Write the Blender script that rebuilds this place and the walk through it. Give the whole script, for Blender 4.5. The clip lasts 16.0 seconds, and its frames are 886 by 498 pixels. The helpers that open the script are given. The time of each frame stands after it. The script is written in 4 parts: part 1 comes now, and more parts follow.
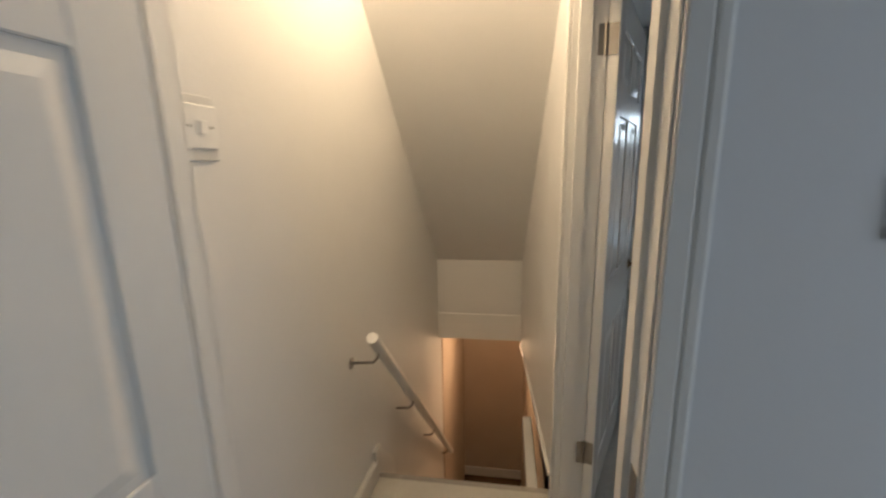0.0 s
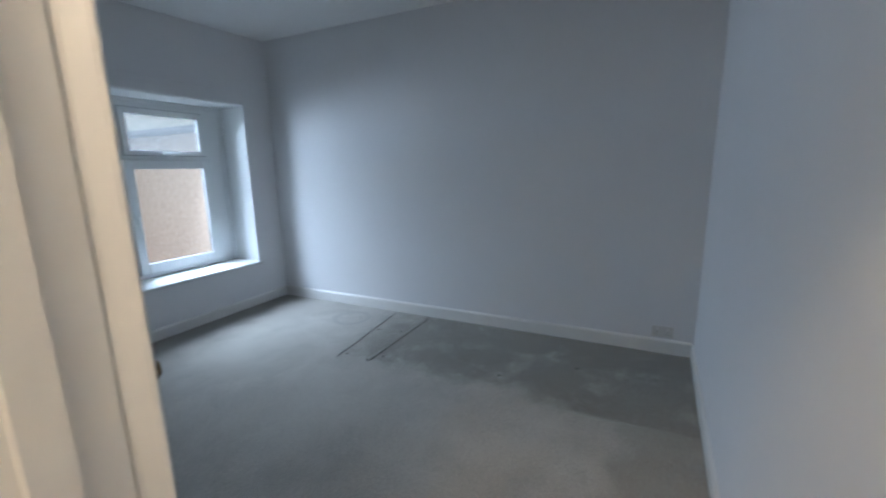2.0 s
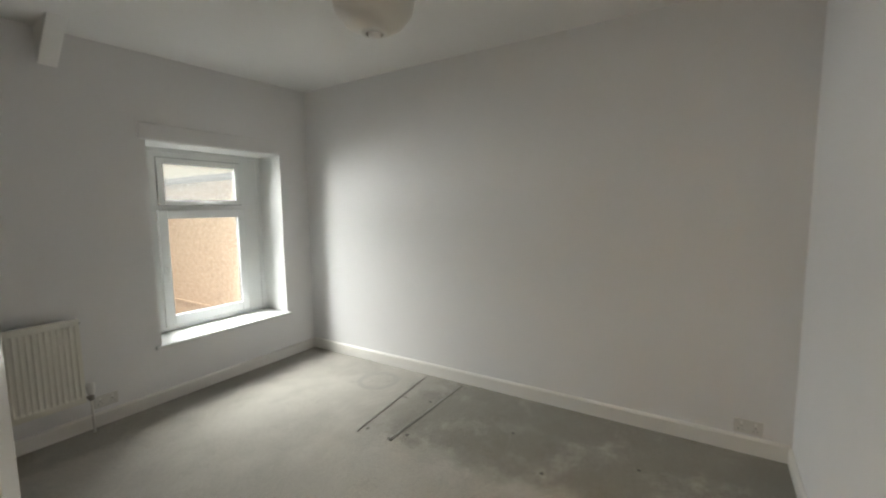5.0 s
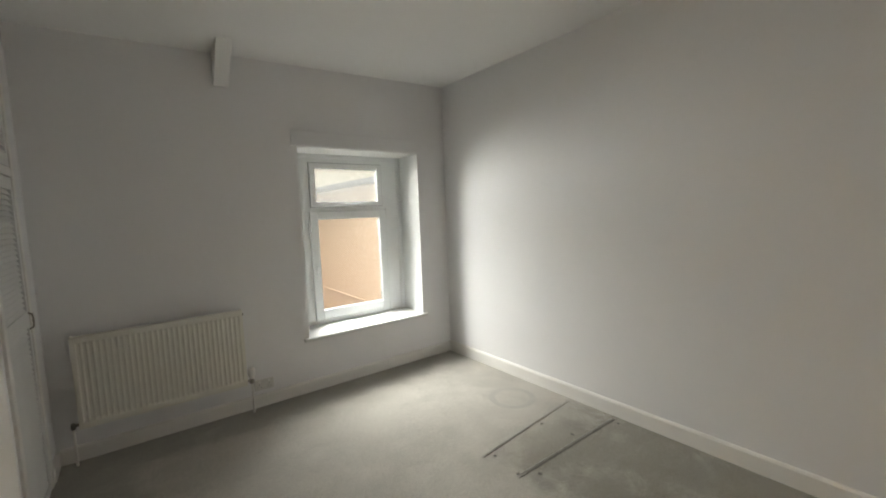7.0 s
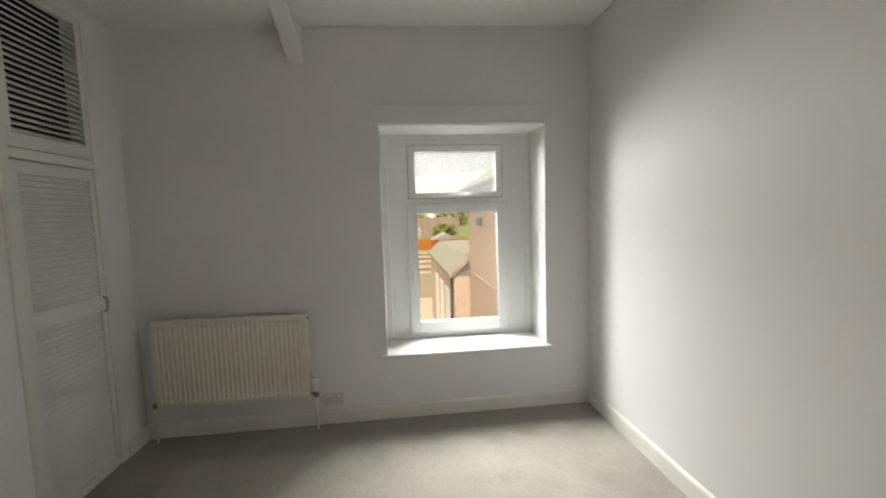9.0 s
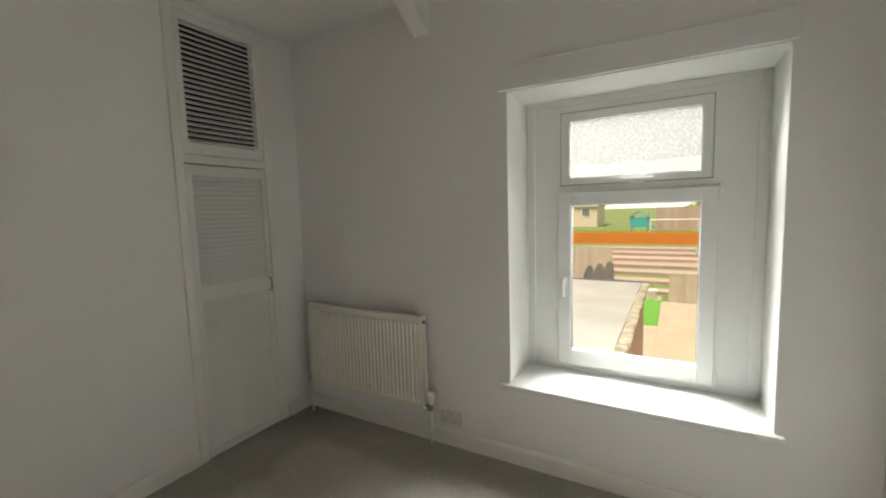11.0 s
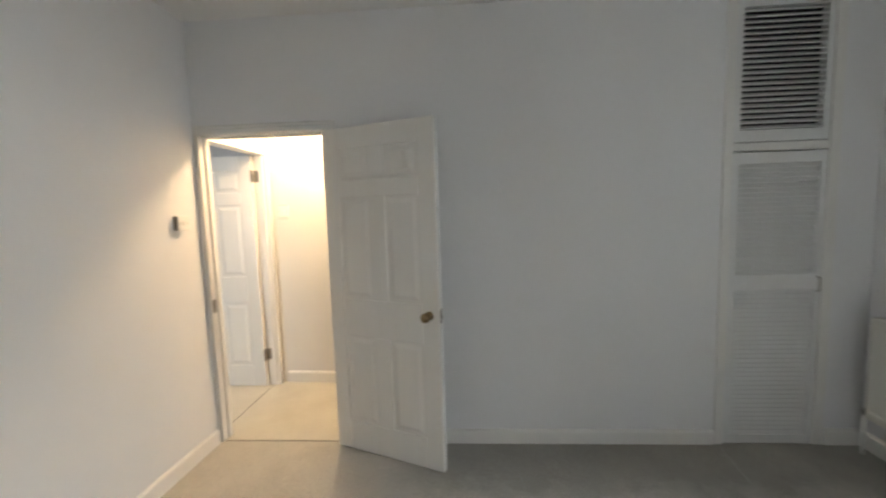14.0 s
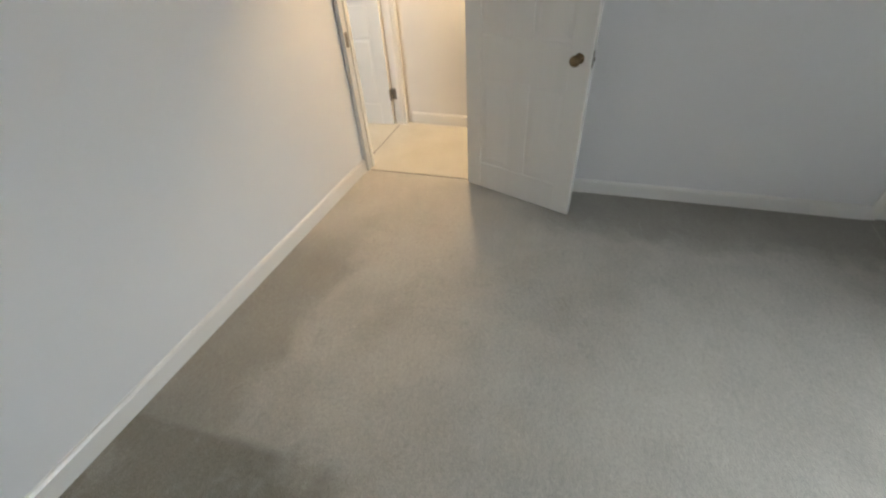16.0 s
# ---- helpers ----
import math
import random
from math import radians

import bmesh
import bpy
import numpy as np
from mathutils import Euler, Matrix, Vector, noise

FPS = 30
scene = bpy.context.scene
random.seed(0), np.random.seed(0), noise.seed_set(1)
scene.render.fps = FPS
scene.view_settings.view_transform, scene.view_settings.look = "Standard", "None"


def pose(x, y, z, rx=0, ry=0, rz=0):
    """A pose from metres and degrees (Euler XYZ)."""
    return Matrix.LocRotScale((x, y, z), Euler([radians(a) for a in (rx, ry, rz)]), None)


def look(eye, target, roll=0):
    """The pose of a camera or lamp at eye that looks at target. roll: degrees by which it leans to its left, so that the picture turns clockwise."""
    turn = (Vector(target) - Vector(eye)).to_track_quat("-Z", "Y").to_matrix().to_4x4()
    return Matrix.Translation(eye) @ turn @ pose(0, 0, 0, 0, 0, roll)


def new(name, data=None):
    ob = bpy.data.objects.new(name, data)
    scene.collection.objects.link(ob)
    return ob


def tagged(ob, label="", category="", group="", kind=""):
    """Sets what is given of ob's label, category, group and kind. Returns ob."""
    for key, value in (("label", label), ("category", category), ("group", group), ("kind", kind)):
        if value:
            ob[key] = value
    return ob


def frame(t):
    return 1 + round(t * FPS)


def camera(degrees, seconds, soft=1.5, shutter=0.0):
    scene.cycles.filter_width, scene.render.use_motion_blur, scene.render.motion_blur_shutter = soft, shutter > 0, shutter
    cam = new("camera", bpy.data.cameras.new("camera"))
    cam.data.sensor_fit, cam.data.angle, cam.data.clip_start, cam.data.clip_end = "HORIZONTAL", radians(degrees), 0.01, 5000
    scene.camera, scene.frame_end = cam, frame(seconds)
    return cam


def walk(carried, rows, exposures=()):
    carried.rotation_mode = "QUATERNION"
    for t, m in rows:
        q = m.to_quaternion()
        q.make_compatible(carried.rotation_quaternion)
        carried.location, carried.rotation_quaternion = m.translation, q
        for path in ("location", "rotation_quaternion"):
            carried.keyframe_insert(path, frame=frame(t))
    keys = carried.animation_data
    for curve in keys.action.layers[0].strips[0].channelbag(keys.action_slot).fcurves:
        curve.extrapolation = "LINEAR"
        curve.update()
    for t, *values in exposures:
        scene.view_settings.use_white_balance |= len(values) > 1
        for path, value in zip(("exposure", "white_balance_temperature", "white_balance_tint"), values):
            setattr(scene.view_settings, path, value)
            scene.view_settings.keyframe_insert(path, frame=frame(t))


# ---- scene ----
cam = camera(94.7, 16.0, soft=2.0, shutter=0.3)
PATH = [
    (0, (-0.308, -0.576, 1.424), (-0.618, 1.356, 1.009), -1.2),
    (0.2, (-0.375, -0.376, 1.420), (-0.438, 1.579, 1.002), -1.6),
    (0.4, (-0.400, -0.253, 1.421), (-0.275, 1.701, 1.011), -1.5),
    (0.5, (-0.401, -0.176, 1.406), (-0.160, 1.771, 1.009), -1.7),
    (0.7, (-0.411, -0.035, 1.393), (0.124, 1.852, 1.003), -1.5),
    (1, (-0.398, 0.077, 1.416), (0.479, 1.832, 1.026), -1.4),
    (1.4, (-0.320, 0.269, 1.391), (1.045, 1.681, 1.015), -1.5),
    (1.7, (-0.275, 0.363, 1.398), (1.312, 1.519, 1.018), -1.4),
    (2, (-0.212, 0.401, 1.409), (1.550, 1.265, 1.022), -1.1),
    (2.5, (-0.143, 0.401, 1.43), (1.73, 0.984, 1.041), -0.7),
    (3, (-0.088, 0.416, 1.432), (1.827, 0.875, 1.083), -0.6),
    (3.5, (-0.072, 0.436, 1.463), (1.853, 0.889, 1.161), -0.3),
    (4, (-0.031, 0.457, 1.492), (1.864, 1.043, 1.234), -0.3),
    (4.5, (0.034, 0.467, 1.488), (1.85, 1.279, 1.278), -0.4),
    (5, (0.128, 0.514, 1.523), (1.815, 1.569, 1.321), -0.7),
    (7.5, (0.751, 0.749, 1.494), (1.794, 2.445, 1.305), -2.1),
    (8, (1.101, 0.84, 1.499), (1.936, 2.647, 1.305), -1.9),
    (8.5, (1.418, 0.999, 1.464), (1.989, 2.907, 1.281), -1.8),
    (9, (1.699, 1.232, 1.447), (1.93, 3.211, 1.277), -1.7),
    (11.5, (2.434, 2.022, 1.455), (1.229, 3.606, 1.255), -1.8),
    (12, (2.404, 1.966, 1.479), (1.006, 3.381, 1.273), -1.9),
    (12.5, (2.368, 1.866, 1.486), (0.770, 3.052, 1.287), -2.0),
    (13, (2.386, 1.859, 1.477), (0.591, 2.723, 1.295), -2.0),
    (13.5, (2.452, 1.867, 1.462), (0.503, 2.279, 1.290), -2.0),
    (14, (2.474, 1.766, 1.488), (0.488, 1.641, 1.291), -1.8),
    (14.5, (2.484, 1.639, 1.513), (0.592, 1.044, 1.255), -2.4),
    (15, (2.489, 1.527, 1.538), (0.743, 0.711, 1.004), -3.3),
    (15.5, (2.493, 1.516, 1.508), (0.887, 0.817, 0.542), -3.8),
    (16, (2.511, 1.540, 1.484), (1.048, 1.033, 0.218), -4.1),
]
EXPOSURES = [(0.0, -0.2, 6300, 10), (0.5, -0.16, 5600, 10), (1.0, 0.02, 5350, 10), (1.6, 0.18, 5450, 10), (2.1, 0.32, 5750, 10), (2.6, 0.5, 6950, 11), (3.2, 0.57, 7250, 11),
             (5.0, 0.76, 8000, 12), (9.0, 0.8, 8350, 13), (12.5, 0.91, 8600, 13), (13.2, 1.18, 8150, 13), (14.0, 1.08, 7350, 12), (14.5, 1.02, 7300, 11), (15.0, 0.94, 7250, 11),
             (15.5, 1.0, 7150, 11), (16.0, 1.12, 7100, 11)]
walk(cam, [(t, look(eye, target, roll)) for t, eye, target, roll in PATH], EXPOSURES)

# ---- daylight and lamps ----
world = bpy.data.worlds.new("overcast_sky")
scene.world = world
world.use_nodes = True
wn, wl = world.node_tree.nodes, world.node_tree.links
sky = wn.new("ShaderNodeTexSky")
sky.sky_type = "NISHITA"
sky.sun_disc = False
sky.sun_elevation = radians(42)
sky.sun_rotation = radians(200)
sky.air_density, sky.dust_density = 1.0, 4.0
haze = wn.new("ShaderNodeMixRGB")
haze.inputs[0].default_value = 0.8
haze.inputs[2].default_value = (7.0, 7.8, 8.8, 1)
wl.new(sky.outputs[0], haze.inputs[1])
wl.new(haze.outputs[0], wn["Background"].inputs[0])
wn["Background"].inputs[1].default_value = 0.08


def lamp(name, kind, m, power, colour, **more):
    data = bpy.data.lights.new(name, kind)
    data.energy, data.color = power, colour
    for key, value in more.items():
        if key == "size":
            data.size = value
        if key == "size_y":
            data.shape, data.size_y = "RECTANGLE", value
        if key == "radius":
            data.shadow_soft_size = value
        if key == "spread":
            data.spread = value
        if key == "angle":
            data.angle = value
    ob = new(name, data)
    ob.matrix_world = m
    return ob


lamp("sun", "SUN", look((0, 0, 20), (4, 9, 0)), 3.2, (1.0, 0.97, 0.92), angle=radians(15))
# daylight that enters by the bedroom window and by the front room's window
lamp("window_daylight", "AREA", look((1.80, 5.35, 2.28), (2.0, 1.9, 0.4)), 325, (0.76, 0.88, 1.0), size=2.2, size_y=1.7)
lamp("front_window_daylight", "AREA", look((1.58, -0.95, 1.35), (-1.2, -0.6, 1.0)), 9, (0.76, 0.88, 1.0), size=1.2, size_y=1.4)
# the bulb over the landing
lamp("landing_bulb_light", "POINT", Matrix.Translation((-0.55, 0.76, 2.37)), 32, (1.0, 0.74, 0.46), radius=0.08)
# unseen fill light, added to brighten the lower stairs
lamp("hall_fill_light", "POINT", Matrix.Translation((-0.28, 2.75, -0.10)), 12, (1.0, 0.62, 0.34), radius=0.12)

# ---- materials ----


def material(name, base, rough=0.6, metal=0.0, dark=None, scale=6.0, amount=0.5, bump=0.0, bump_scale=80.0, fine=0.0, coords="Object",
             stretch=(1, 1, 1), gloss=0.5, sheen=0.0, random_tint=0.0):
    mat = bpy.data.materials.new(name)
    mat.use_nodes = True
    n, l = mat.node_tree.nodes, mat.node_tree.links
    p = n["Principled BSDF"]
    p.inputs["Roughness"].default_value = rough
    p.inputs["Metallic"].default_value = metal
    p.inputs["Specular IOR Level"].default_value = gloss
    p.inputs["Sheen Weight"].default_value = sheen
    at = n.new("ShaderNodeTexCoord")
    mp = n.new("ShaderNodeMapping")
    mp.inputs["Scale"].default_value = stretch
    l.new(at.outputs[coords], mp.inputs[0])
    wide = n.new("ShaderNodeTexNoise")
    wide.inputs["Scale"].default_value, wide.inputs["Detail"].default_value, wide.inputs["Roughness"].default_value = scale, 5, 0.6
    l.new(mp.outputs[0], wide.inputs["Vector"])
    ramp = n.new("ShaderNodeValToRGB")
    ramp.color_ramp.elements[0].position, ramp.color_ramp.elements[1].position = 0.5 - amount / 2, 0.5 + amount / 2
    ramp.color_ramp.elements[0].color = (*(dark or [c * 0.92 for c in base]), 1)
    ramp.color_ramp.elements[1].color = (*base, 1)
    l.new(wide.outputs[0], ramp.inputs[0])
    colour = ramp.outputs[0]
    grain = n.new("ShaderNodeTexNoise")
    grain.inputs["Scale"].default_value, grain.inputs["Detail"].default_value = bump_scale, 4
    l.new(mp.outputs[0], grain.inputs["Vector"])
    if fine:
        mix = n.new("ShaderNodeMixRGB")
        mix.blend_type, mix.inputs[0].default_value = "OVERLAY", fine
        l.new(colour, mix.inputs[1])
        l.new(grain.outputs[0], mix.inputs[2])
        colour = mix.outputs[0]
    if random_tint:
        info = n.new("ShaderNodeObjectInfo")
        hsv = n.new("ShaderNodeHueSaturation")
        span = n.new("ShaderNodeMapRange")
        span.inputs["To Min"].default_value, span.inputs["To Max"].default_value = 1 - random_tint, 1 + random_tint
        l.new(info.outputs["Random"], span.inputs[0])
        l.new(span.outputs[0], hsv.inputs["Value"])
        l.new(colour, hsv.inputs["Color"])
        colour = hsv.outputs[0]
    l.new(colour, p.inputs["Base Color"])
    if bump:
        b = n.new("ShaderNodeBump")
        b.inputs["Strength"].default_value, b.inputs["Distance"].default_value = bump, 0.004
        l.new(grain.outputs[0], b.inputs["Height"])
        l.new(b.outputs[0], p.inputs["Normal"])
    return mat


M_WALL = material("white_emulsion", (0.80, 0.80, 0.805), 0.75, scale=1.3, dark=(0.765, 0.765, 0.77), amount=0.6, bump=0.13, bump_scale=60, gloss=0.25)
M_STAIRWALL = material("stair_emulsion", (0.76, 0.75, 0.73), 0.6, scale=1.1, dark=(0.70, 0.69, 0.67), amount=0.6, bump=0.18, bump_scale=50, gloss=0.3)
M_CEIL = material("ceiling_emulsion", (0.82, 0.82, 0.81), 0.85, scale=1.0, dark=(0.79, 0.79, 0.78), bump=0.2, bump_scale=90, gloss=0.2)
M_TRIM = material("white_gloss_paint", (0.80, 0.79, 0.765), 0.32, scale=3, dark=(0.75, 0.735, 0.70), amount=0.7, bump=0.05, bump_scale=30)
M_DOOR = material("white_door_paint", (0.78, 0.77, 0.745), 0.24, scale=2.5, dark=(0.74, 0.73, 0.70), amount=0.7, bump=0.06, bump_scale=22, stretch=(6, 6, 0.6))
M_LOUVRE = material("louvre_paint", (0.77, 0.77, 0.76), 0.45, scale=4, dark=(0.71, 0.71, 0.70), bump=0.06, bump_scale=40)
M_UPVC = material("white_upvc", (0.80, 0.82, 0.82), 0.25, scale=2, dark=(0.77, 0.79, 0.79), bump=0.02, bump_scale=20)
M_RAD = material("radiator_enamel", (0.78, 0.765, 0.70), 0.35, scale=3, dark=(0.74, 0.72, 0.65), bump=0.03, bump_scale=30)
M_BOARD = material("window_board_paint", (0.74, 0.75, 0.74), 0.55, scale=3, dark=(0.68, 0.69, 0.68), bump=0.05, bump_scale=30, gloss=0.3)
M_PLASTIC = material("white_plastic", (0.78, 0.77, 0.75), 0.3, scale=8, dark=(0.75, 0.74, 0.71))
M_SOCKET = material("aged_socket_plastic", (0.68, 0.67, 0.64), 0.4, scale=14, dark=(0.58, 0.565, 0.54))
M_BOX = material("grey_brown_plastic", (0.20, 0.175, 0.15), 0.5, scale=12, dark=(0.15, 0.13, 0.11))
M_BRASS = material("worn_brass", (0.27, 0.20, 0.12), 0.25, metal=1.0, scale=20, dark=(0.17, 0.125, 0.075))
M_STEEL = material("dull_steel", (0.33, 0.31, 0.28), 0.38, metal=1.0, scale=18, dark=(0.24, 0.22, 0.2))
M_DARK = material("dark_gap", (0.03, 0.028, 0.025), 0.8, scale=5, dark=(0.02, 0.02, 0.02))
M_RUBBER = material("grey_gasket", (0.16, 0.165, 0.17), 0.6, scale=9)
M_SHADE = material("white_glass_shade", (0.74, 0.73, 0.69), 0.6, scale=2, dark=(0.71, 0.70, 0.66))
M_LANDING = material("landing_carpet", (0.64, 0.62, 0.56), 0.95, scale=3.5, dark=(0.54, 0.515, 0.45), bump=0.8, bump_scale=420, fine=0.5, gloss=0.1, sheen=0.15)
M_STAIR = material("stair_carpet", (0.46, 0.43, 0.38), 0.95, scale=4, dark=(0.34, 0.31, 0.27), bump=0.8, bump_scale=380, fine=0.5, gloss=0.1, sheen=0.15)
M_HALL = material("brown_hall_carpet", (0.12, 0.08, 0.05), 0.95, scale=6, dark=(0.08, 0.055, 0.035), bump=0.6, bump_scale=300, gloss=0.1)
M_TAN = material("lower_stair_tan", (0.62, 0.53, 0.44), 0.7, scale=1.5, dark=(0.56, 0.47, 0.38), bump=0.15, bump_scale=60, gloss=0.25)
M_DENT = material("crushed_carpet", (0.20, 0.19, 0.175), 0.95, scale=30, dark=(0.11, 0.105, 0.10), bump=0.6, bump_scale=300, gloss=0.1)
M_LIFT = material("lifted_carpet_pile", (0.50, 0.485, 0.45), 0.95, scale=30, dark=(0.40, 0.385, 0.355), bump=0.8, bump_scale=400, gloss=0.1)


def carpet():
    """Grey cut-pile carpet with paler traffic areas, dark worn patches, soiled edges and window-wall shade in its
    colour.
    """
    mat = material("grey_bedroom_carpet", (0.53, 0.505, 0.455), 0.97, scale=2.2, dark=(0.42, 0.40, 0.36), amount=0.45, bump=1.0, bump_scale=260,
                   fine=0.8, gloss=0.08, sheen=0.2)
    n, l = mat.node_tree.nodes, mat.node_tree.links
    p = n["Principled BSDF"]
    under = p.inputs["Base Color"].links[0].from_socket
    at = n.new("ShaderNodeTexCoord")
    split = n.new("ShaderNodeSeparateXYZ")
    l.new(at.outputs["Object"], split.inputs[0])

    def ramp(socket, a, b):
        m = n.new("ShaderNodeMapRange")
        m.interpolation_type = "SMOOTHSTEP"
        m.inputs["From Min"].default_value, m.inputs["From Max"].default_value = a, b
        l.new(socket, m.inputs[0])
        return m.outputs[0]

    def calc(op, a, b):
        m = n.new("ShaderNodeMath")
        m.operation = op
        m.use_clamp = True
        for i, v in enumerate((a, b)):
            if isinstance(v, float):
                m.inputs[i].default_value = v
            else:
                l.new(v, m.inputs[i])
        return m.outputs[0]

    def noise_at(scale, lo, hi):
        t = n.new("ShaderNodeTexNoise")
        t.inputs["Scale"].default_value, t.inputs["Detail"].default_value, t.inputs["Roughness"].default_value = scale, 8, 0.68
        t.inputs["Distortion"].default_value = 0.15
        l.new(at.outputs["Object"], t.inputs["Vector"])
        return ramp(t.outputs[0], lo, hi)

    x, y = split.outputs[0], split.outputs[1]
    tuft = n.new("ShaderNodeTexNoise")
    tuft.inputs["Scale"].default_value, tuft.inputs["Detail"].default_value, tuft.inputs["Roughness"].default_value = 55, 6, 0.75
    l.new(at.outputs["Object"], tuft.inputs["Vector"])
    speck = n.new("ShaderNodeMixRGB")
    speck.blend_type, speck.inputs[0].default_value = "OVERLAY", 0.4
    l.new(under, speck.inputs[1])
    l.new(tuft.outputs[0], speck.inputs[2])
    under = speck.outputs[0]
    # wavering outlines: the plan's coordinates pushed about by a slow noise
    sway = n.new("ShaderNodeTexNoise")
    sway.inputs["Scale"].default_value, sway.inputs["Detail"].default_value, sway.inputs["Roughness"].default_value = 3.2, 6, 0.6
    l.new(at.outputs["Object"], sway.inputs["Vector"])
    away = n.new("ShaderNodeVectorMath")
    away.operation = "MULTIPLY_ADD"
    away.inputs[1].default_value, away.inputs[2].default_value = (0.55, 0.55, 0), (-0.275, -0.275, 0)
    l.new(sway.outputs["Color"], away.inputs[0])
    moved = n.new("ShaderNodeVectorMath")
    l.new(at.outputs["Object"], moved.inputs[0])
    l.new(away.outputs[0], moved.inputs[1])
    bent = n.new("ShaderNodeSeparateXYZ")
    l.new(moved.outputs[0], bent.inputs[0])
    u, v = bent.outputs[0], bent.outputs[1]
    # where a large piece of furniture stood, with one crisp edge
    stood = calc("MULTIPLY", ramp(x, 2.02, 2.08), ramp(y, 0.85, 0.65))
    stood = calc("MAXIMUM", stood, calc("MULTIPLY", ramp(u, 2.0, 2.25), ramp(v, 2.75, 2.2)))
    stood = calc("MULTIPLY", stood, noise_at(2.9, 0.20, 0.52))
    # less trodden margins with wavering borders; the window wall's is largely painted shade
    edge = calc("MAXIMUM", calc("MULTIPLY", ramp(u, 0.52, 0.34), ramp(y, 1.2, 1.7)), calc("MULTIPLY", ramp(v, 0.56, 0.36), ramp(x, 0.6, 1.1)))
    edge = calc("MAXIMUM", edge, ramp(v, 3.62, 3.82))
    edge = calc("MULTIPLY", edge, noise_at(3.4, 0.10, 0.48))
    soil_and_shade = calc("MAXIMUM", calc("MULTIPLY", stood, 0.95), calc("MULTIPLY", edge, 0.6))
    stains = calc("MAXIMUM", calc("MULTIPLY", noise_at(5.5, 0.58, 0.72), 0.35), calc("MULTIPLY", noise_at(1.7, 0.46, 0.66), 0.26))
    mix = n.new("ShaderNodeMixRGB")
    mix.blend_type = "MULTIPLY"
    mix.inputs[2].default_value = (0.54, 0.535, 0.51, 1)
    l.new(calc("MAXIMUM", soil_and_shade, stains), mix.inputs[0])
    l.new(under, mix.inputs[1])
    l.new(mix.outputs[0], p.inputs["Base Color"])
    return mat


M_CARPET = carpet()


def glass():
    mat = bpy.data.materials.new("clear_glass")
    mat.use_nodes = True
    n, l = mat.node_tree.nodes, mat.node_tree.links
    n.remove(n["Principled BSDF"])
    clear, shine, mix, fres = (n.new(k) for k in ("ShaderNodeBsdfTransparent", "ShaderNodeBsdfGlossy", "ShaderNodeMixShader", "ShaderNodeFresnel"))
    shine.inputs["Roughness"].default_value = 0.02
    clear.inputs[0].default_value = (0.96, 0.97, 0.96, 1)
    fres.inputs[0].default_value = 1.3
    l.new(fres.outputs[0], mix.inputs[0])
    l.new(clear.outputs[0], mix.inputs[1])
    l.new(shine.outputs[0], mix.inputs[2])
    l.new(mix.outputs[0], n["Material Output"].inputs[0])
    return mat


def obscured_glass():
    """Pebbled glass that lets light through but blurs what is behind it."""
    mat = bpy.data.materials.new("obscured_glass")
    mat.use_nodes = True
    n, l = mat.node_tree.nodes, mat.node_tree.links
    n.remove(n["Principled BSDF"])
    clear, milk, mix, at, cells, tint = (n.new(k) for k in ("ShaderNodeBsdfTransparent", "ShaderNodeBsdfTranslucent", "ShaderNodeMixShader",
                                                            "ShaderNodeTexCoord", "ShaderNodeTexVoronoi", "ShaderNodeValToRGB"))
    cells.inputs["Scale"].default_value = 85
    l.new(at.outputs["Object"], cells.inputs["Vector"])
    tint.color_ramp.elements[0].color, tint.color_ramp.elements[1].color = (0.54, 0.55, 0.54, 1), (0.70, 0.71, 0.70, 1)
    tint.color_ramp.elements[0].position, tint.color_ramp.elements[1].position = 0.1, 0.75
    l.new(cells.outputs["Distance"], tint.inputs[0])
    l.new(tint.outputs[0], clear.inputs[0])
    milk.inputs[0].default_value = (0.84, 0.85, 0.84, 1)
    mix.inputs[0].default_value = 0.022
    l.new(clear.outputs[0], mix.inputs[1])
    l.new(milk.outputs[0], mix.inputs[2])
    l.new(mix.outputs[0], n["Material Output"].inputs[0])
    return mat


M_GLASS = glass()
M_OBSCURED = obscured_glass()
M_RENDER = material("peach_pebbledash", (0.70, 0.56, 0.455), 0.95, scale=18, dark=(0.42, 0.30, 0.22), amount=0.5, bump=1.0, bump_scale=45, fine=0.5, gloss=0.1)
M_SLATE = material("slate_roof", (0.34, 0.31, 0.26), 0.8, scale=5, dark=(0.20, 0.20, 0.15), bump=0.5, bump_scale=20, random_tint=0.15)
M_FELT = material("grey_roof_felt", (0.36, 0.355, 0.34), 0.85, scale=1.2, dark=(0.25, 0.245, 0.235), bump=0.3, bump_scale=120)
M_STONE = material("mossy_coping_stone", (0.42, 0.37, 0.29), 0.9, scale=7, dark=(0.16, 0.15, 0.11), amount=0.3, bump=0.8, bump_scale=30)
M_PAVE = material("buff_paving", (0.46, 0.39, 0.30), 0.9, scale=1.5, dark=(0.36, 0.30, 0.23), bump=0.4, bump_scale=60)
M_TURF = material("artificial_turf", (0.10, 0.34, 0.04), 0.9, scale=20, dark=(0.07, 0.25, 0.03), bump=0.6, bump_scale=150)
M_GRASS = material("hillside_grass", (0.17, 0.22, 0.07), 0.95, scale=0.6, dark=(0.10, 0.14, 0.04), bump=0.6, bump_scale=8)
M_BRICK = material("terrace_brick", (0.42, 0.31, 0.26), 0.9, scale=3, dark=(0.33, 0.235, 0.195), bump=0.5, bump_scale=30, random_tint=0.12)
M_SLEEPER = material("pale_sleeper_wood", (0.44, 0.36, 0.29), 0.9, scale=3, dark=(0.33, 0.26, 0.21), bump=0.5, bump_scale=20, random_tint=0.12)
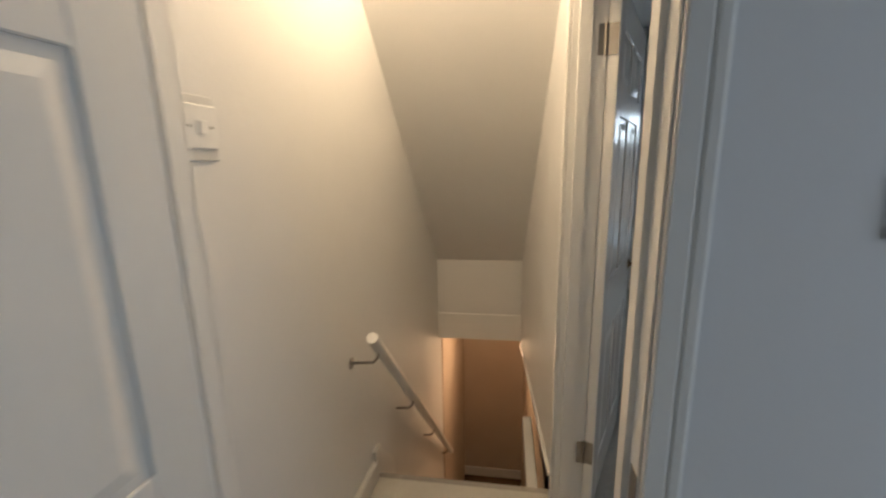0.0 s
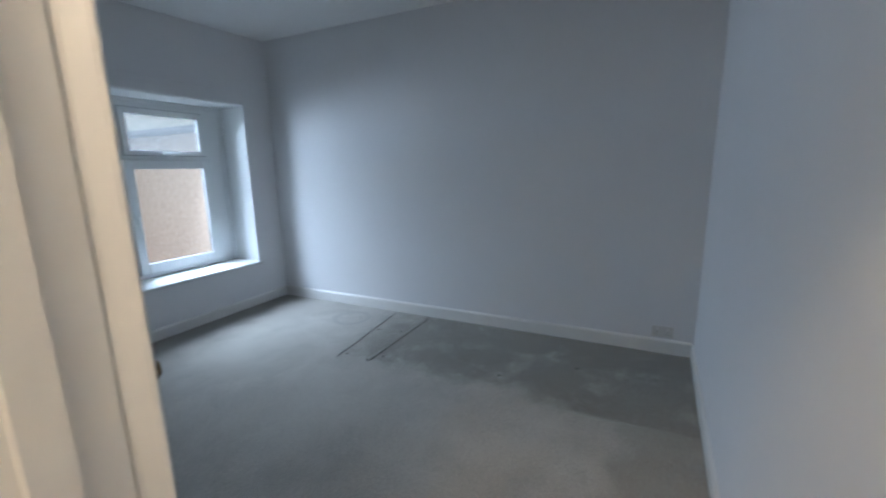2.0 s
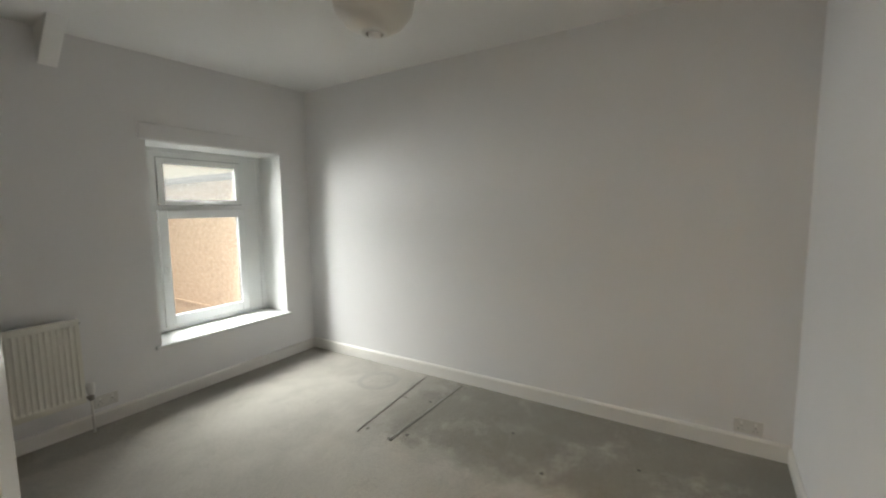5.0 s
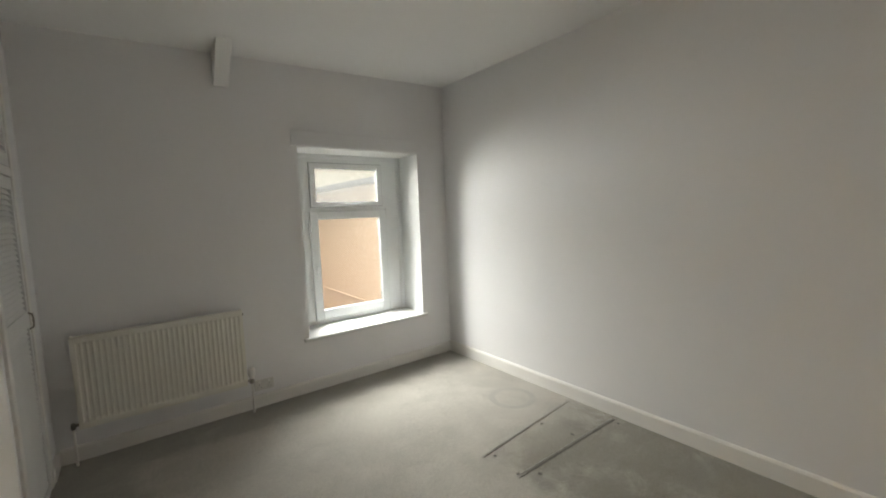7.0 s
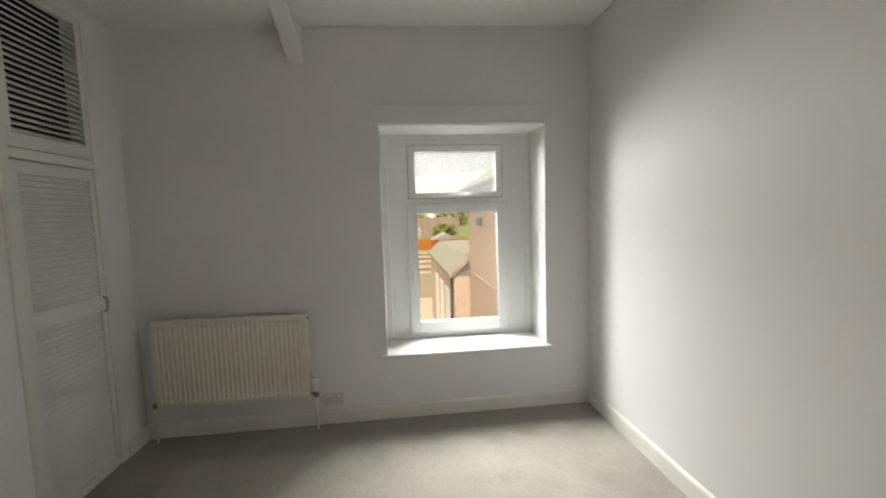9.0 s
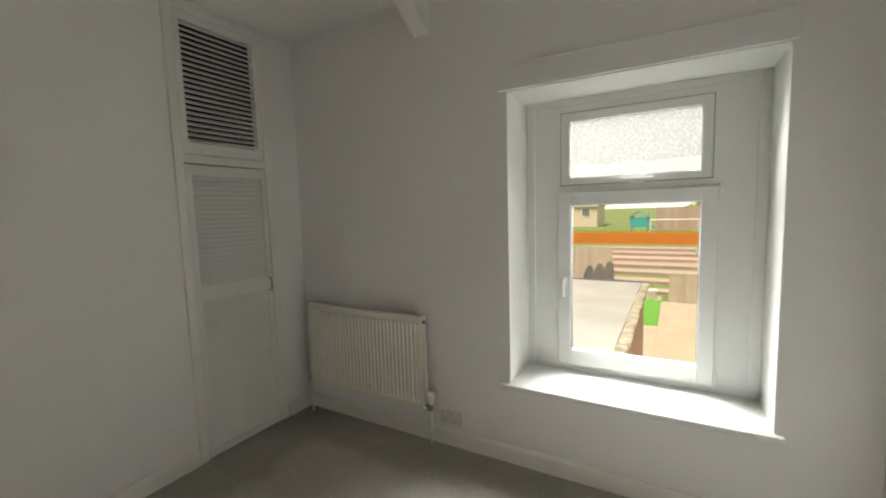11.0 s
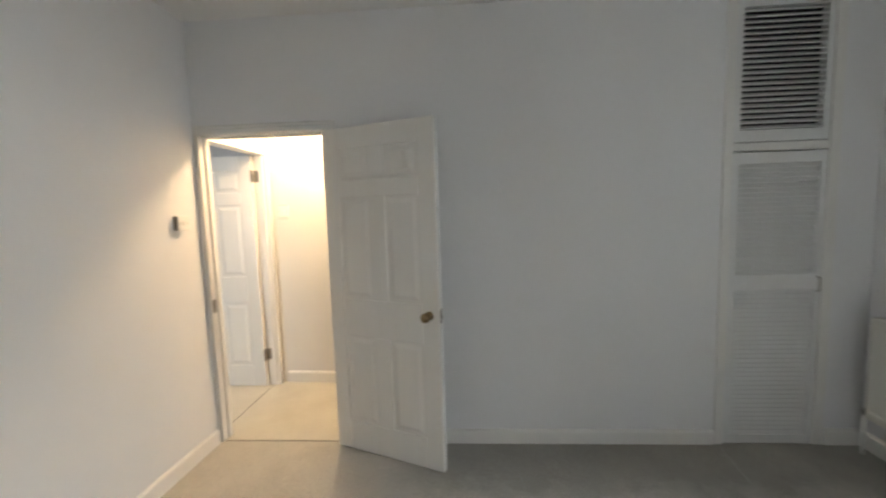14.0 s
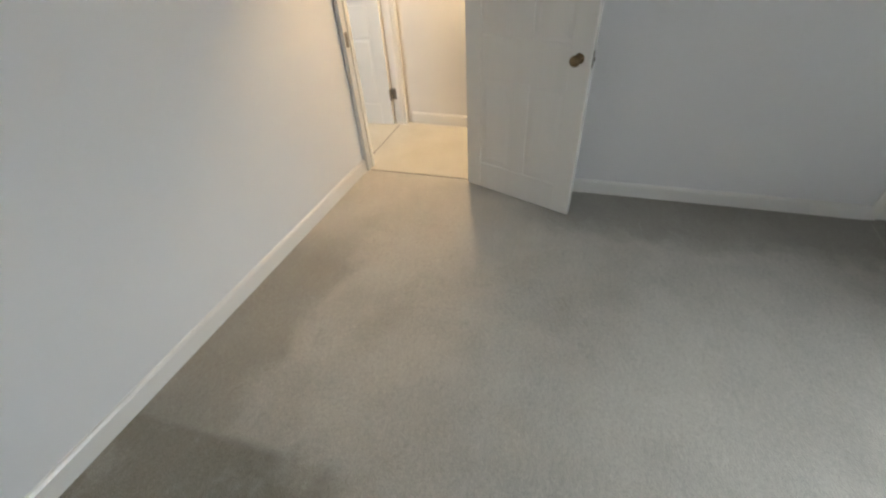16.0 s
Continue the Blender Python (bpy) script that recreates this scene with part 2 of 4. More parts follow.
M_ORANGE = material("orange_fence_stain", (0.55, 0.16, 0.02), 0.8, scale=2, dark=(0.44, 0.12, 0.015), bump=0.4, bump_scale=20, random_tint=0.1)
M_FENCE = material("weathered_fence_wood", (0.42, 0.36, 0.29), 0.9, scale=3, dark=(0.32, 0.27, 0.21), bump=0.4, bump_scale=25, random_tint=0.1)
M_GREYFENCE = material("dark_grey_fence_wood", (0.11, 0.11, 0.12), 0.85, scale=3, dark=(0.07, 0.07, 0.08), bump=0.4, bump_scale=25)
M_TEAL = material("teal_canvas", (0.03, 0.35, 0.33), 0.7, scale=3, dark=(0.02, 0.28, 0.27))
M_CREAM = material("cream_house_render", (0.60, 0.52, 0.40), 0.9, scale=2, dark=(0.50, 0.43, 0.33), bump=0.3, bump_scale=20)
M_HEDGE = material("hedge_leaves", (0.34, 0.38, 0.08), 0.8, scale=3, dark=(0.22, 0.27, 0.05))
M_LEAF = material("foliage", (0.30, 0.34, 0.09), 0.8, scale=4, dark=(0.19, 0.24, 0.05), random_tint=0.2)
M_BARK = material("bark", (0.12, 0.09, 0.06), 0.9, scale=8)
M_BLUE = material("blue_toy_plastic", (0.06, 0.18, 0.45), 0.5, scale=5)

# ---- mesh helpers ----


def finish(name, bm, mat, parent=None, smooth=False):
    me = bpy.data.meshes.new(name)
    bmesh.ops.recalc_face_normals(bm, faces=bm.faces)
    bm.to_mesh(me)
    bm.free()
    if smooth:
        for f in me.polygons:
            f.use_smooth = True
    me.materials.append(mat)
    ob = new(name, me)
    if parent:
        ob.parent = parent
    return ob


def part(name, bm, mat, parent, label="", smooth=False):
    ob = finish(name, bm, mat, parent, smooth)
    if label:
        tagged(ob, label)
    return ob


def box(lo, hi, bevel=0.0, bm=None, seg=2, m=None):
    out = bm or bmesh.new()
    b = bmesh.new()
    bmesh.ops.create_cube(b, size=1)
    for v in b.verts:
        for i in range(3):
            v.co[i] = lo[i] if v.co[i] < 0 else hi[i]
    if bevel:
        bmesh.ops.bevel(b, geom=b.edges[:], offset=bevel, segments=seg, affect="EDGES", profile=0.5)
    if m is not None:
        bmesh.ops.transform(b, matrix=m, verts=b.verts)
    tmp = bpy.data.meshes.new("tmp")
    b.to_mesh(tmp)
    b.free()
    out.from_mesh(tmp)
    bpy.data.meshes.remove(tmp)
    return out


def prism(points, z0, z1, bm=None, axis="z"):
    """An upright solid over a plan, or, with axis x or y, a section drawn out along that axis."""
    out = bm or bmesh.new()

    def at(p, h):
        if axis == "z":
            return (p[0], p[1], h)
        return (h, p[0], p[1]) if axis == "x" else (p[0], h, p[1])
    low = [out.verts.new(at(p, z0)) for p in points]
    high = [out.verts.new(at(p, z1)) for p in points]
    out.faces.new(low)
    out.faces.new(high)
    for i in range(len(points)):
        j = (i + 1) % len(points)
        out.faces.new((low[i], low[j], high[j], high[i]))
    return out


def lathe(profile, steps=24, m=None, bm=None):
    """A turned solid: (radius, height) pairs about the z axis."""
    out = bm or bmesh.new()
    m = m or Matrix()
    rings = []
    for r, h in profile:
        if r < 1e-6:
            rings.append([out.verts.new(m @ Vector((0, 0, h)))])
        else:
            rings.append([out.verts.new(m @ Vector((r * math.cos(2 * math.pi * i / steps), r * math.sin(2 * math.pi * i / steps), h))) for i in range(steps)])
    for a, b in zip(rings, rings[1:]):
        for i in range(steps):
            j = (i + 1) % steps
            quad = [a[i % len(a)], a[j % len(a)], b[j % len(b)], b[i % len(b)]]
            out.faces.new(list(dict.fromkeys(quad)))
    return out


def tube(points, radius, steps=10, bm=None):
    """A round bar along a line of points."""
    out = bm or bmesh.new()
    pts = [Vector(p) for p in points]
    rings = []
    for i, p in enumerate(pts):
        d = (pts[min(i + 1, len(pts) - 1)] - pts[max(i - 1, 0)]).normalized()
        q = d.to_track_quat("Z", "Y").to_matrix()
        rings.append([out.verts.new(p + q @ Vector((radius * math.cos(2 * math.pi * k / steps), radius * math.sin(2 * math.pi * k / steps), 0))) for k in range(steps)])
    for a, b in zip(rings, rings[1:]):
        for k in range(steps):
            j = (k + 1) % steps
            out.faces.new((a[k], a[j], b[j], b[k]))
    out.faces.new(rings[0])
    out.faces.new(rings[-1])
    return out


def structure(name, bm, mat, smooth=False):
    return tagged(finish(name, bm, mat, None, smooth), kind="structure")


def thing(name, place, label, category, group="", rz=0):
    ob = new(name)
    ob.empty_display_size = 0.1
    ob.matrix_world = pose(*place, 0, 0, rz)
    return tagged(ob, label, category, group)


def stand(name, m, kind="structure"):
    ob = new(name)
    ob.empty_display_size = 0.1
    ob.matrix_world = m
    return tagged(ob, kind=kind)


# ---- the plan ----
XE, YN, YO = 3.12, 4.085, 4.52          # east wall, window wall, its outer face
XL = -0.105                             # landing side of the wall with the bedroom door
DOOR_S, DOOR_N, DOOR_H = 0.125, 0.92, 1.978
WX0, WX1, WZ0, WZ1 = 1.61, 2.785, 0.468, 2.062
CUP0, CUP1, CUPT = 3.275, 3.815, 2.60
TOP = 2.95
FX0, FX1 = -0.875, -0.108               # doorway of the front room


def south(x):
    return 0.092 - 0.0333 * x


def ceil_z(x):
    return 2.65 + 0.03 * x


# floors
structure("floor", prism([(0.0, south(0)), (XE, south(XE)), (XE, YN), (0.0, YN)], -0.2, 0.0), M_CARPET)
structure("floor_landing", prism([(-0.012, DOOR_N), (XL, DOOR_N), (XL, 1.0), (-0.95, 1.0), (-0.95, 0.04), (-0.075, 0.04), (-0.012, 0.1)], -0.2, 0.001), M_LANDING)
structure("threshold", box((-0.012, DOOR_S, -0.2), (0.0, DOOR_N, -0.002)), M_DENT)
structure("floor_front_room", box((-2.2, -4.0, -0.2), (1.6, 0.028, 0.0)), M_LANDING)
structure("threshold_front_room", box((-0.95, 0.028, -0.2), (-0.075, 0.04, -0.003)), M_DENT)

# ceilings
ceil = bmesh.new()
for x0, x1, y0, y1 in ((-0.1, XE + 0.1, -0.1, YN + 0.1),):
    prism([(x0, ceil_z(x0)), (x1, ceil_z(x1)), (x1, TOP + 0.1), (x0, TOP + 0.1)], y0, y1, ceil, "y")
structure("ceiling", ceil, M_CEIL)
structure("ceiling_landing", box((-1.05, 0.005, 2.62), (-0.1, 1.2, 2.8)), M_CEIL)
structure("ceiling_front_room", box((-2.2, -4.0, 2.62), (1.6, 0.003, 2.8)), M_CEIL)

# bedroom walls
structure("wall_east", box((XE, -0.3, -0.2), (XE + 0.12, YO, TOP)), M_WALL)
structure("wall_south", prism([(-0.072, 0.0215), (XE, -0.15), (XE, south(XE)), (0.0045, south(0.0045)), (-0.072, 0.0915)], -0.2, TOP), M_WALL)
north = box((XL, YN, -0.2), (WX0, YO, TOP))
box((WX1, YN, -0.2), (XE, YO, TOP), bm=north)
box((WX0, YN, -0.2), (WX1, YO, WZ0 - 0.03), bm=north)
box((WX0, YN, WZ1), (WX1, YO, TOP), bm=north)
structure("wall_north", north, M_WALL)
west = box((XL, DOOR_N + 0.03, -0.2), (0.0, CUP0, TOP))
box((XL, CUP1, -0.2), (0.0, YN, TOP), bm=west)
box((XL, CUP0, CUPT), (0.0, CUP1, TOP), bm=west)
box((XL, south(0), DOOR_H + 0.03), (0.0, DOOR_N + 0.03, TOP), bm=west)
structure("wall_west", west, M_WALL)

# lintel board over the window, under the paint
lint = box((1.565, YN - 0.014, WZ1 + 0.004), (2.80, YN + 0.01, 2.188), 0.003)
structure("window_lintel_board", lint, M_WALL)

# skirtings


def skirting(a, b, h=0.1, t=0.017):
    """A board with an eased top from a to b; the room lies to the left of the way from a to b."""
    a, b = Vector((*a, 0)), Vector((*b, 0))
    d = b - a
    bm = prism([(0, 0), (t, 0), (t, h - 0.014), (t - 0.006, h - 0.004), (t - 0.011, h), (0, h)], 0, d.length, None, "x")
    turn = Matrix.Translation(a) @ d.to_track_quat("X", "Z").to_matrix().to_4x4()
    bmesh.ops.transform(bm, matrix=turn, verts=bm.verts)
    return structure("baseboard", bm, M_TRIM)


skirting((0.02, south(0.02)), (XE, south(XE)), 0.095)
skirting((XE, south(XE) + 0.017), (XE, YN), 0.108)
skirting((XE - 0.018, YN), (0.018, YN), 0.1)
skirting((0.0, YN - 0.018), (0.0, CUP1 + 0.055), 0.1)
skirting((0.0, CUP0 - 0.045), (0.0, DOOR_N + 0.055), 0.09)
skirting((-0.8975, 0.98), (-0.9375, 0.15), 0.1)

# the stub of a roof timber, boxed in, where the ceiling meets the window wall
timber = prism([(3.74, 2.70), (YN + 0.01, 2.45), (YN + 0.01, 2.70)], 1.03, 1.13, None, "x")
for v in timber.verts:
    v.co.x += (v.co.y - 3.74) * 0.05
bmesh.ops.bevel(timber, geom=timber.edges[:], offset=0.006, segments=2, affect="EDGES", profile=0.5)
structure("boxed_roof_timber", timber, M_CEIL)

# ---- bedroom door frame and door ----
frame_bm = box((XL - 0.004, DOOR_N, 0), (0.004, DOOR_N + 0.03, DOOR_H + 0.03))
prism([(0.006, DOOR_S), (0.006, 0.0935), (XL, 0.0935), (XL, DOOR_S - 0.010)], 0, DOOR_H + 0.03, frame_bm)
prism([(-0.045, DOOR_S - 0.005), (-0.085, DOOR_S - 0.009), (-0.085, DOOR_S + 0.005), (-0.045, DOOR_S + 0.007)], 0, DOOR_H, frame_bm)
box((XL - 0.004, DOOR_S, DOOR_H), (0.004, DOOR_N, DOOR_H + 0.03), bm=frame_bm)
box((-0.085, DOOR_N - 0.012, 0), (-0.045, DOOR_N, DOOR_H), bm=frame_bm)
box((-0.085, DOOR_S + 0.006, DOOR_H - 0.012), (-0.045, DOOR_N - 0.012, DOOR_H), bm=frame_bm)
structure("door_frame_1", frame_bm, M_TRIM)


def architrave(name, run, face, out, inner, thick=0.016):
    """A moulded surround: run is x or y (the way along the wall), face the wall's plane, out its sign, inner (lo, hi, top)."""
    lo, hi, top, wl_, wh = inner
    whole = stand(name, Matrix())
    steps = ((0.0, 1.0, 0.55), (0.0, 0.55, 1.0), (0.62, 0.92, 0.8))

    def put(bm, a0, a1, z0, z1, t):
        f0, f1 = sorted((face, face + out * t))
        if run == "y":
            box((f0, a0, z0), (f1, a1, z1), 0.003, bm, 1)
        else:
            box((a0, f0, z0), (a1, f1, z1), 0.003, bm, 1)
    low, high, head = bmesh.new(), bmesh.new(), bmesh.new()
    for s0, s1, k in steps:
        if wl_:
            put(low, lo - wl_ * s1, lo - wl_ * s0, 0, top + wh * s1, thick * k)
        if wh:
            put(high, hi + wh * s0, hi + wh * s1, 0, top + wh * s1, thick * k)
            put(head, lo - wl_ * s0, hi + wh * s0, top + wh * s0, top + wh * s1, thick * k)
    for kind_, bm in (("upright_board", low), ("upright_board", high), ("head_board", head)):
        if bm.verts:
            part(kind_, bm, M_TRIM, whole)
        else:
            bm.free()
    return whole


architrave("door_surround_bedroom", "y", 0.0, 1, (DOOR_S, DOOR_N + 0.006, DOOR_H + 0.004, 0.032, 0.055))
architrave("door_surround_landing", "y", XL, -1, (DOOR_S, DOOR_N + 0.006, DOOR_H + 0.004, 0.0, 0.062))


def knob(parent, m):
    k = part("knob", lathe([(0, 0), (0.026, 0), (0.026, 0.004), (0.012, 0.009), (0.010, 0.028), (0.020, 0.036), (0.027, 0.048), (0.026, 0.058), (0.017, 0.066), (0, 0.068)], 28, m), M_BRASS, parent, "worn brass door knob", True)
    return k


def panel_door(name, m, width, height=1.970, thick=0.038):
    """A six-panel moulded door hinged on its local z axis; the leaf runs along +x and its thickness towards -y."""
    door = stand(name, m)
    bm = box((0.0, -thick + 0.007, 0.006), (width, -0.007, height))
    w = width
    st, mid = 0.105, 0.10
    c0, c1 = w / 2 - mid / 2, w / 2 + mid / 2
    rails = ((0.006, 0.19), (0.74, 0.965), (1.57, 1.67), (1.85, height))
    for f0, f1 in ((-thick, -thick + 0.0085), (-0.0085, 0.0)):
        for x0, x1 in ((0, st), (w - st, w)):
            box((x0, f0, 0.006), (x1, f1, height), 0.0025, bm, 1)
        for z0, z1 in rails:
            box((st, f0, z0), (w - st, f1, z1), 0.0025, bm, 1)
        for (a, z0), (z1, b) in zip(rails, rails[1:]):
            box((c0, f0, z0), (c1, f1, z1), 0.0025, bm, 1)
    part("leaf", bm, M_DOOR, door, "white painted moulded six-panel leaf")
    for (a, z0), (z1, b) in zip(rails, rails[1:]):
        for x0, x1 in ((st, c0), (c1, w - st)):
            pb = bmesh.new()
            for f, s in ((-thick + 0.007, -1), (-0.007, 1)):
                lo = [pb.verts.new((x, f, z)) for x, z in ((x0 + 0.018, z0 + 0.018), (x1 - 0.018, z0 + 0.018), (x1 - 0.018, z1 - 0.018), (x0 + 0.018, z1 - 0.018))]
                hi = [pb.verts.new((x, f + s * 0.006, z)) for x, z in ((x0 + 0.042, z0 + 0.042), (x1 - 0.042, z0 + 0.042), (x1 - 0.042, z1 - 0.042), (x0 + 0.042, z1 - 0.042))]
                pb.faces.new(hi)
                pb.faces.new(lo)
                for i in range(4):
                    pb.faces.new((lo[i], lo[(i + 1) % 4], hi[(i + 1) % 4], hi[i]))
            part("raised_panel", pb, M_DOOR, door)
    knob(door, Matrix.Translation((w - 0.062, -thick, 0.905)) @ pose(0, 0, 0, 90))
    knob(door, Matrix.Translation((w - 0.062, 0, 0.905)) @ pose(0, 0, 0, -90))
    lb = box((w - 0.001, -thick + 0.008, 0.865), (w + 0.002, -0.008, 0.945))
    box((w, -thick + 0.014, 0.893), (w + 0.011, -0.014, 0.917), 0.003, lb, 1)
    part("latch_plate", lb, M_STEEL, door, "dull steel latch plate")
    for z in (0.23, 1.755):
        hb = box((-0.0025, -thick + 0.004, z), (0.0005, -0.002, z + 0.095))
        lathe([(0, -0.002), (0.0065, -0.002), (0.0065, 0.097), (0, 0.097)], 12, Matrix.Translation((-0.003, 0.004, z)), hb)
        part("hinge", hb, M_STEEL, door, "worn brass-coloured butt hinge")
    return door


panel_door("door_1", pose(0.006, DOOR_N + 0.003, 0, 0, 0, 68.2), 0.745)
# hinge leaves let into the jamb, and the striking plate across from them
jh = stand("door_hinges_jamb", Matrix())
for z in (0.23, 1.755):
    part("hinge_leaf", box((-0.024, DOOR_N - 0.0015, z), (0.004, DOOR_N + 0.002, z + 0.095)), M_STEEL, jh)
sp = box((-0.030, DOOR_S - 0.006, 0.865), (0.0075, DOOR_S + 0.001, 0.95))
structure("strike_plate", sp, M_STEEL)

# ---- landing, stairwell and front room ----
structure("wall_landing_west", prism([(-0.94, 0.09), (-0.90, 0.95), (-0.815, 2.32), (-0.815, 5.0), (-1.05, 5.0), (-1.05, 0.09)], -2.8, TOP), M_STAIRWALL)
fw = box((-2.2, 0.0, -0.2), (FX0 - 0.03, 0.09, TOP))
box((FX1 + 0.034, 0.0, -0.2), (1.6, 0.021, TOP), bm=fw)
box((FX0 - 0.03, 0.0, DOOR_H + 0.03), (FX1 + 0.034, 0.09, TOP), bm=fw)
structure("wall_front_room_north", fw, M_WALL)
ff = box((FX0 - 0.03, -0.004, 0), (FX0, 0.094, DOOR_H + 0.03))
box((FX1, -0.004, 0), (FX1 + 0.034, 0.0925, DOOR_H + 0.03), bm=ff)
box((FX0, -0.004, DOOR_H), (FX1, 0.094, DOOR_H + 0.03), bm=ff)
box((FX0, 0.04, 0), (FX0 + 0.012, 0.075, DOOR_H), bm=ff)
box((FX1 - 0.010, 0.036, 0), (FX1, 0.070, DOOR_H), bm=ff)
structure("door_frame_2", ff, M_TRIM)
architrave("door_surround_front_room", "x", 0.0, -1, (FX0, FX1 + 0.004, DOOR_H, 0.05, 0.058))
architrave("door_surround_landing_front", "x", 0.09, 1, (FX0, FX1, DOOR_H, 0.05, 0.0))
structure("strike_plate_2", box((FX1 - 0.0015, -0.003, 0.86), (FX1 + 0.001, 0.026, 0.95)), M_STEEL)
panel_door("door_2", pose(FX0 + 0.004, -0.008, 0, 0, 0, -91), 0.755)
for ob in bpy.data.objects["door_2"].children:
    ob.location.y = 0.038
jh2 = stand("door_hinges_jamb_2", Matrix())
for z in (0.23, 1.755):
    part("hinge_leaf", box((FX0 - 0.002, -0.003, z), (FX0 + 0.0015, 0.034, z + 0.095)), M_STEEL, jh2)

# closing walls of the front room, with a window opening to the south
fr = box((-2.3, -4.1, -0.2), (-2.2, 0.0, TOP))
box((1.6, -4.1, -0.2), (1.7, -1.6, TOP), bm=fr)
box((1.6, -0.3, -0.2), (1.7, 0.0, TOP), bm=fr)
box((1.6, -1.6, -0.2), (1.7, -0.3, 0.6), bm=fr)
box((1.6, -1.6, 2.1), (1.7, -0.3, TOP), bm=fr)
structure("wall_front_room_sides", fr, M_WALL)
fs = box((-2.2, -4.1, -0.2), (1.6, -4.0, TOP))
structure("wall_front_room_south", fs, M_WALL)

# stairwell: sloped soffit, bulkhead, band, far wall
soffit = prism([(0.62, 2.64), (2.30, 0.728), (2.30, 0.315), (2.40, 0.315), (2.40, 2.9), (0.62, 2.9)], -0.92, XL + 0.002, None, "x")
structure("stair_soffit", soffit, M_STAIRWALL)
structure("stair_bulkhead_band", box((-0.92, 2.285, 0.118), (XL, 2.40, 0.317), 0.003), M_TRIM)
structure("wall_stair_east", prism([(XL, DOOR_N + 0.07), (XL - 0.004, DOOR_N + 0.07), (-0.197, 2.30), (-0.197, 2.4), (XL, 2.4)], 0.1, TOP), M_STAIRWALL)
structure("wall_stair_lower_east", box((-0.10, 0.9, -2.8), (-0.004, 5.0, -0.21)), M_TAN)
structure("stair_floor_edge", box((XL, 1.0, -0.2), (-0.085, 2.4, 0.085)), M_TAN)
structure("stair_trim", prism([(-0.125, 1.0), (-0.205, 2.285), (-0.17, 2.285), (-0.09, 1.0)], 0.085, 0.106), M_TRIM)
structure("stair_capping", box((-0.205, 1.02, -0.12), (-0.155, 1.62, -0.05), 0.006), M_TRIM)
structure("wall_stair_end", box((-1.05, 3.95, -2.8), (-0.03, 4.05, 0.1)), M_TAN)
structure("baseboard_stair_end", box((-0.82, 3.93, -2.5), (-0.10, 3.95, -2.38), 0.004), M_TRIM)
structure("stair_lower_soffit", box((-0.92, 2.40, 0.1), (-0.10, 3.95, 0.25)), M_TAN)
# thin skin added before the wall; the tan of warm light in its colour
structure("stair_lower_west_skin", box((-0.82, 2.405, -2.8), (-0.808, 3.95, 0.1)), M_TAN)
structure("floor_hall", box((-1.05, 3.2, -2.7), (0.0, 5.0, -2.5)), M_HALL)
stairs = stand("stairs", Matrix())
for i in range(12):
    y0, z0 = 1.0 + 0.184 * i, -0.2 * (i + 1)
    sb = box((-0.90, y0 - 0.03, z0 - 0.2), (-0.10, y0 + 0.21, z0), 0.012)
    part("step", sb, M_STAIR, stairs)
structure("landing_nosing", box((-0.915, 0.985, -0.19), (-0.10, 1.022, 0.004), 0.012), M_STAIR)
sk = prism([(0.97, 0.0), (0.97, 0.145), (1.03, 0.145), (1.07, 0.09), (3.2, -2.24), (3.2, -2.4), (1.05, -0.1)], -0.903, -0.882, None, "x")
structure("stair_string_west", sk, M_TRIM)

# handrail on brackets
rail = thing("handrail", (-0.797, 0.772, 0.795), "white round wooden handrail on steel wall brackets", "handrail")
r0, rd = Vector((0, 0, 0)), Vector((0.03, 1.71, -1.81))
bar = tube([r0, r0 + rd], 0.023, 18)
part("rail", bar, M_TRIM, rail, smooth=False)
for k in (0.03, 0.31, 0.60, 0.9):
    p = r0 + rd * k
    wx = -0.11 + 0.04 * k * 1.2
    bb = tube([p + Vector((0, 0, -0.02)), p + Vector((0, 0, -0.05)), p + Vector((-0.02, 0, -0.072)), p + Vector((wx - p.x, 0, -0.08))], 0.006, 8)
    lathe([(0, 0), (0.022, 0), (0.022, 0.005), (0, 0.007)], 16, Matrix.Translation(p + Vector((wx - p.x - 0.002, 0, -0.08))) @ pose(0, 0, 0, 0, 90), bb)
    part("bracket", bb, M_STEEL, rail, "dull steel rail bracket")

# lamp base added out of sight where the hall fill light hangs
added_hall_lamp = thing("added_hall_lamp", (-0.30, 2.75, 0.1), "small unseen ceiling lamp base added over the lower stairs", "lamp")
part("base", lathe([(0, 0), (0.06, 0), (0.055, -0.03), (0, -0.03)], 20), M_PLASTIC, added_hall_lamp, smooth=True)

# landing pendant with a bare bulb
pend = thing("pendant_lamp", (-0.55, 0.76, 2.479), "bare bulb holder on the sloped soffit over the landing", "lamp")
part("ceiling_rose", lathe([(0, 0.05), (0.045, 0.05), (0.042, -0.012), (0.012, -0.02), (0, -0.02)], 24), M_PLASTIC, pend, smooth=True)
part("lampholder", lathe([(0, -0.015), (0.014, -0.015), (0.018, -0.04), (0.017, -0.055), (0, -0.055)], 18), M_PLASTIC, pend, smooth=True)


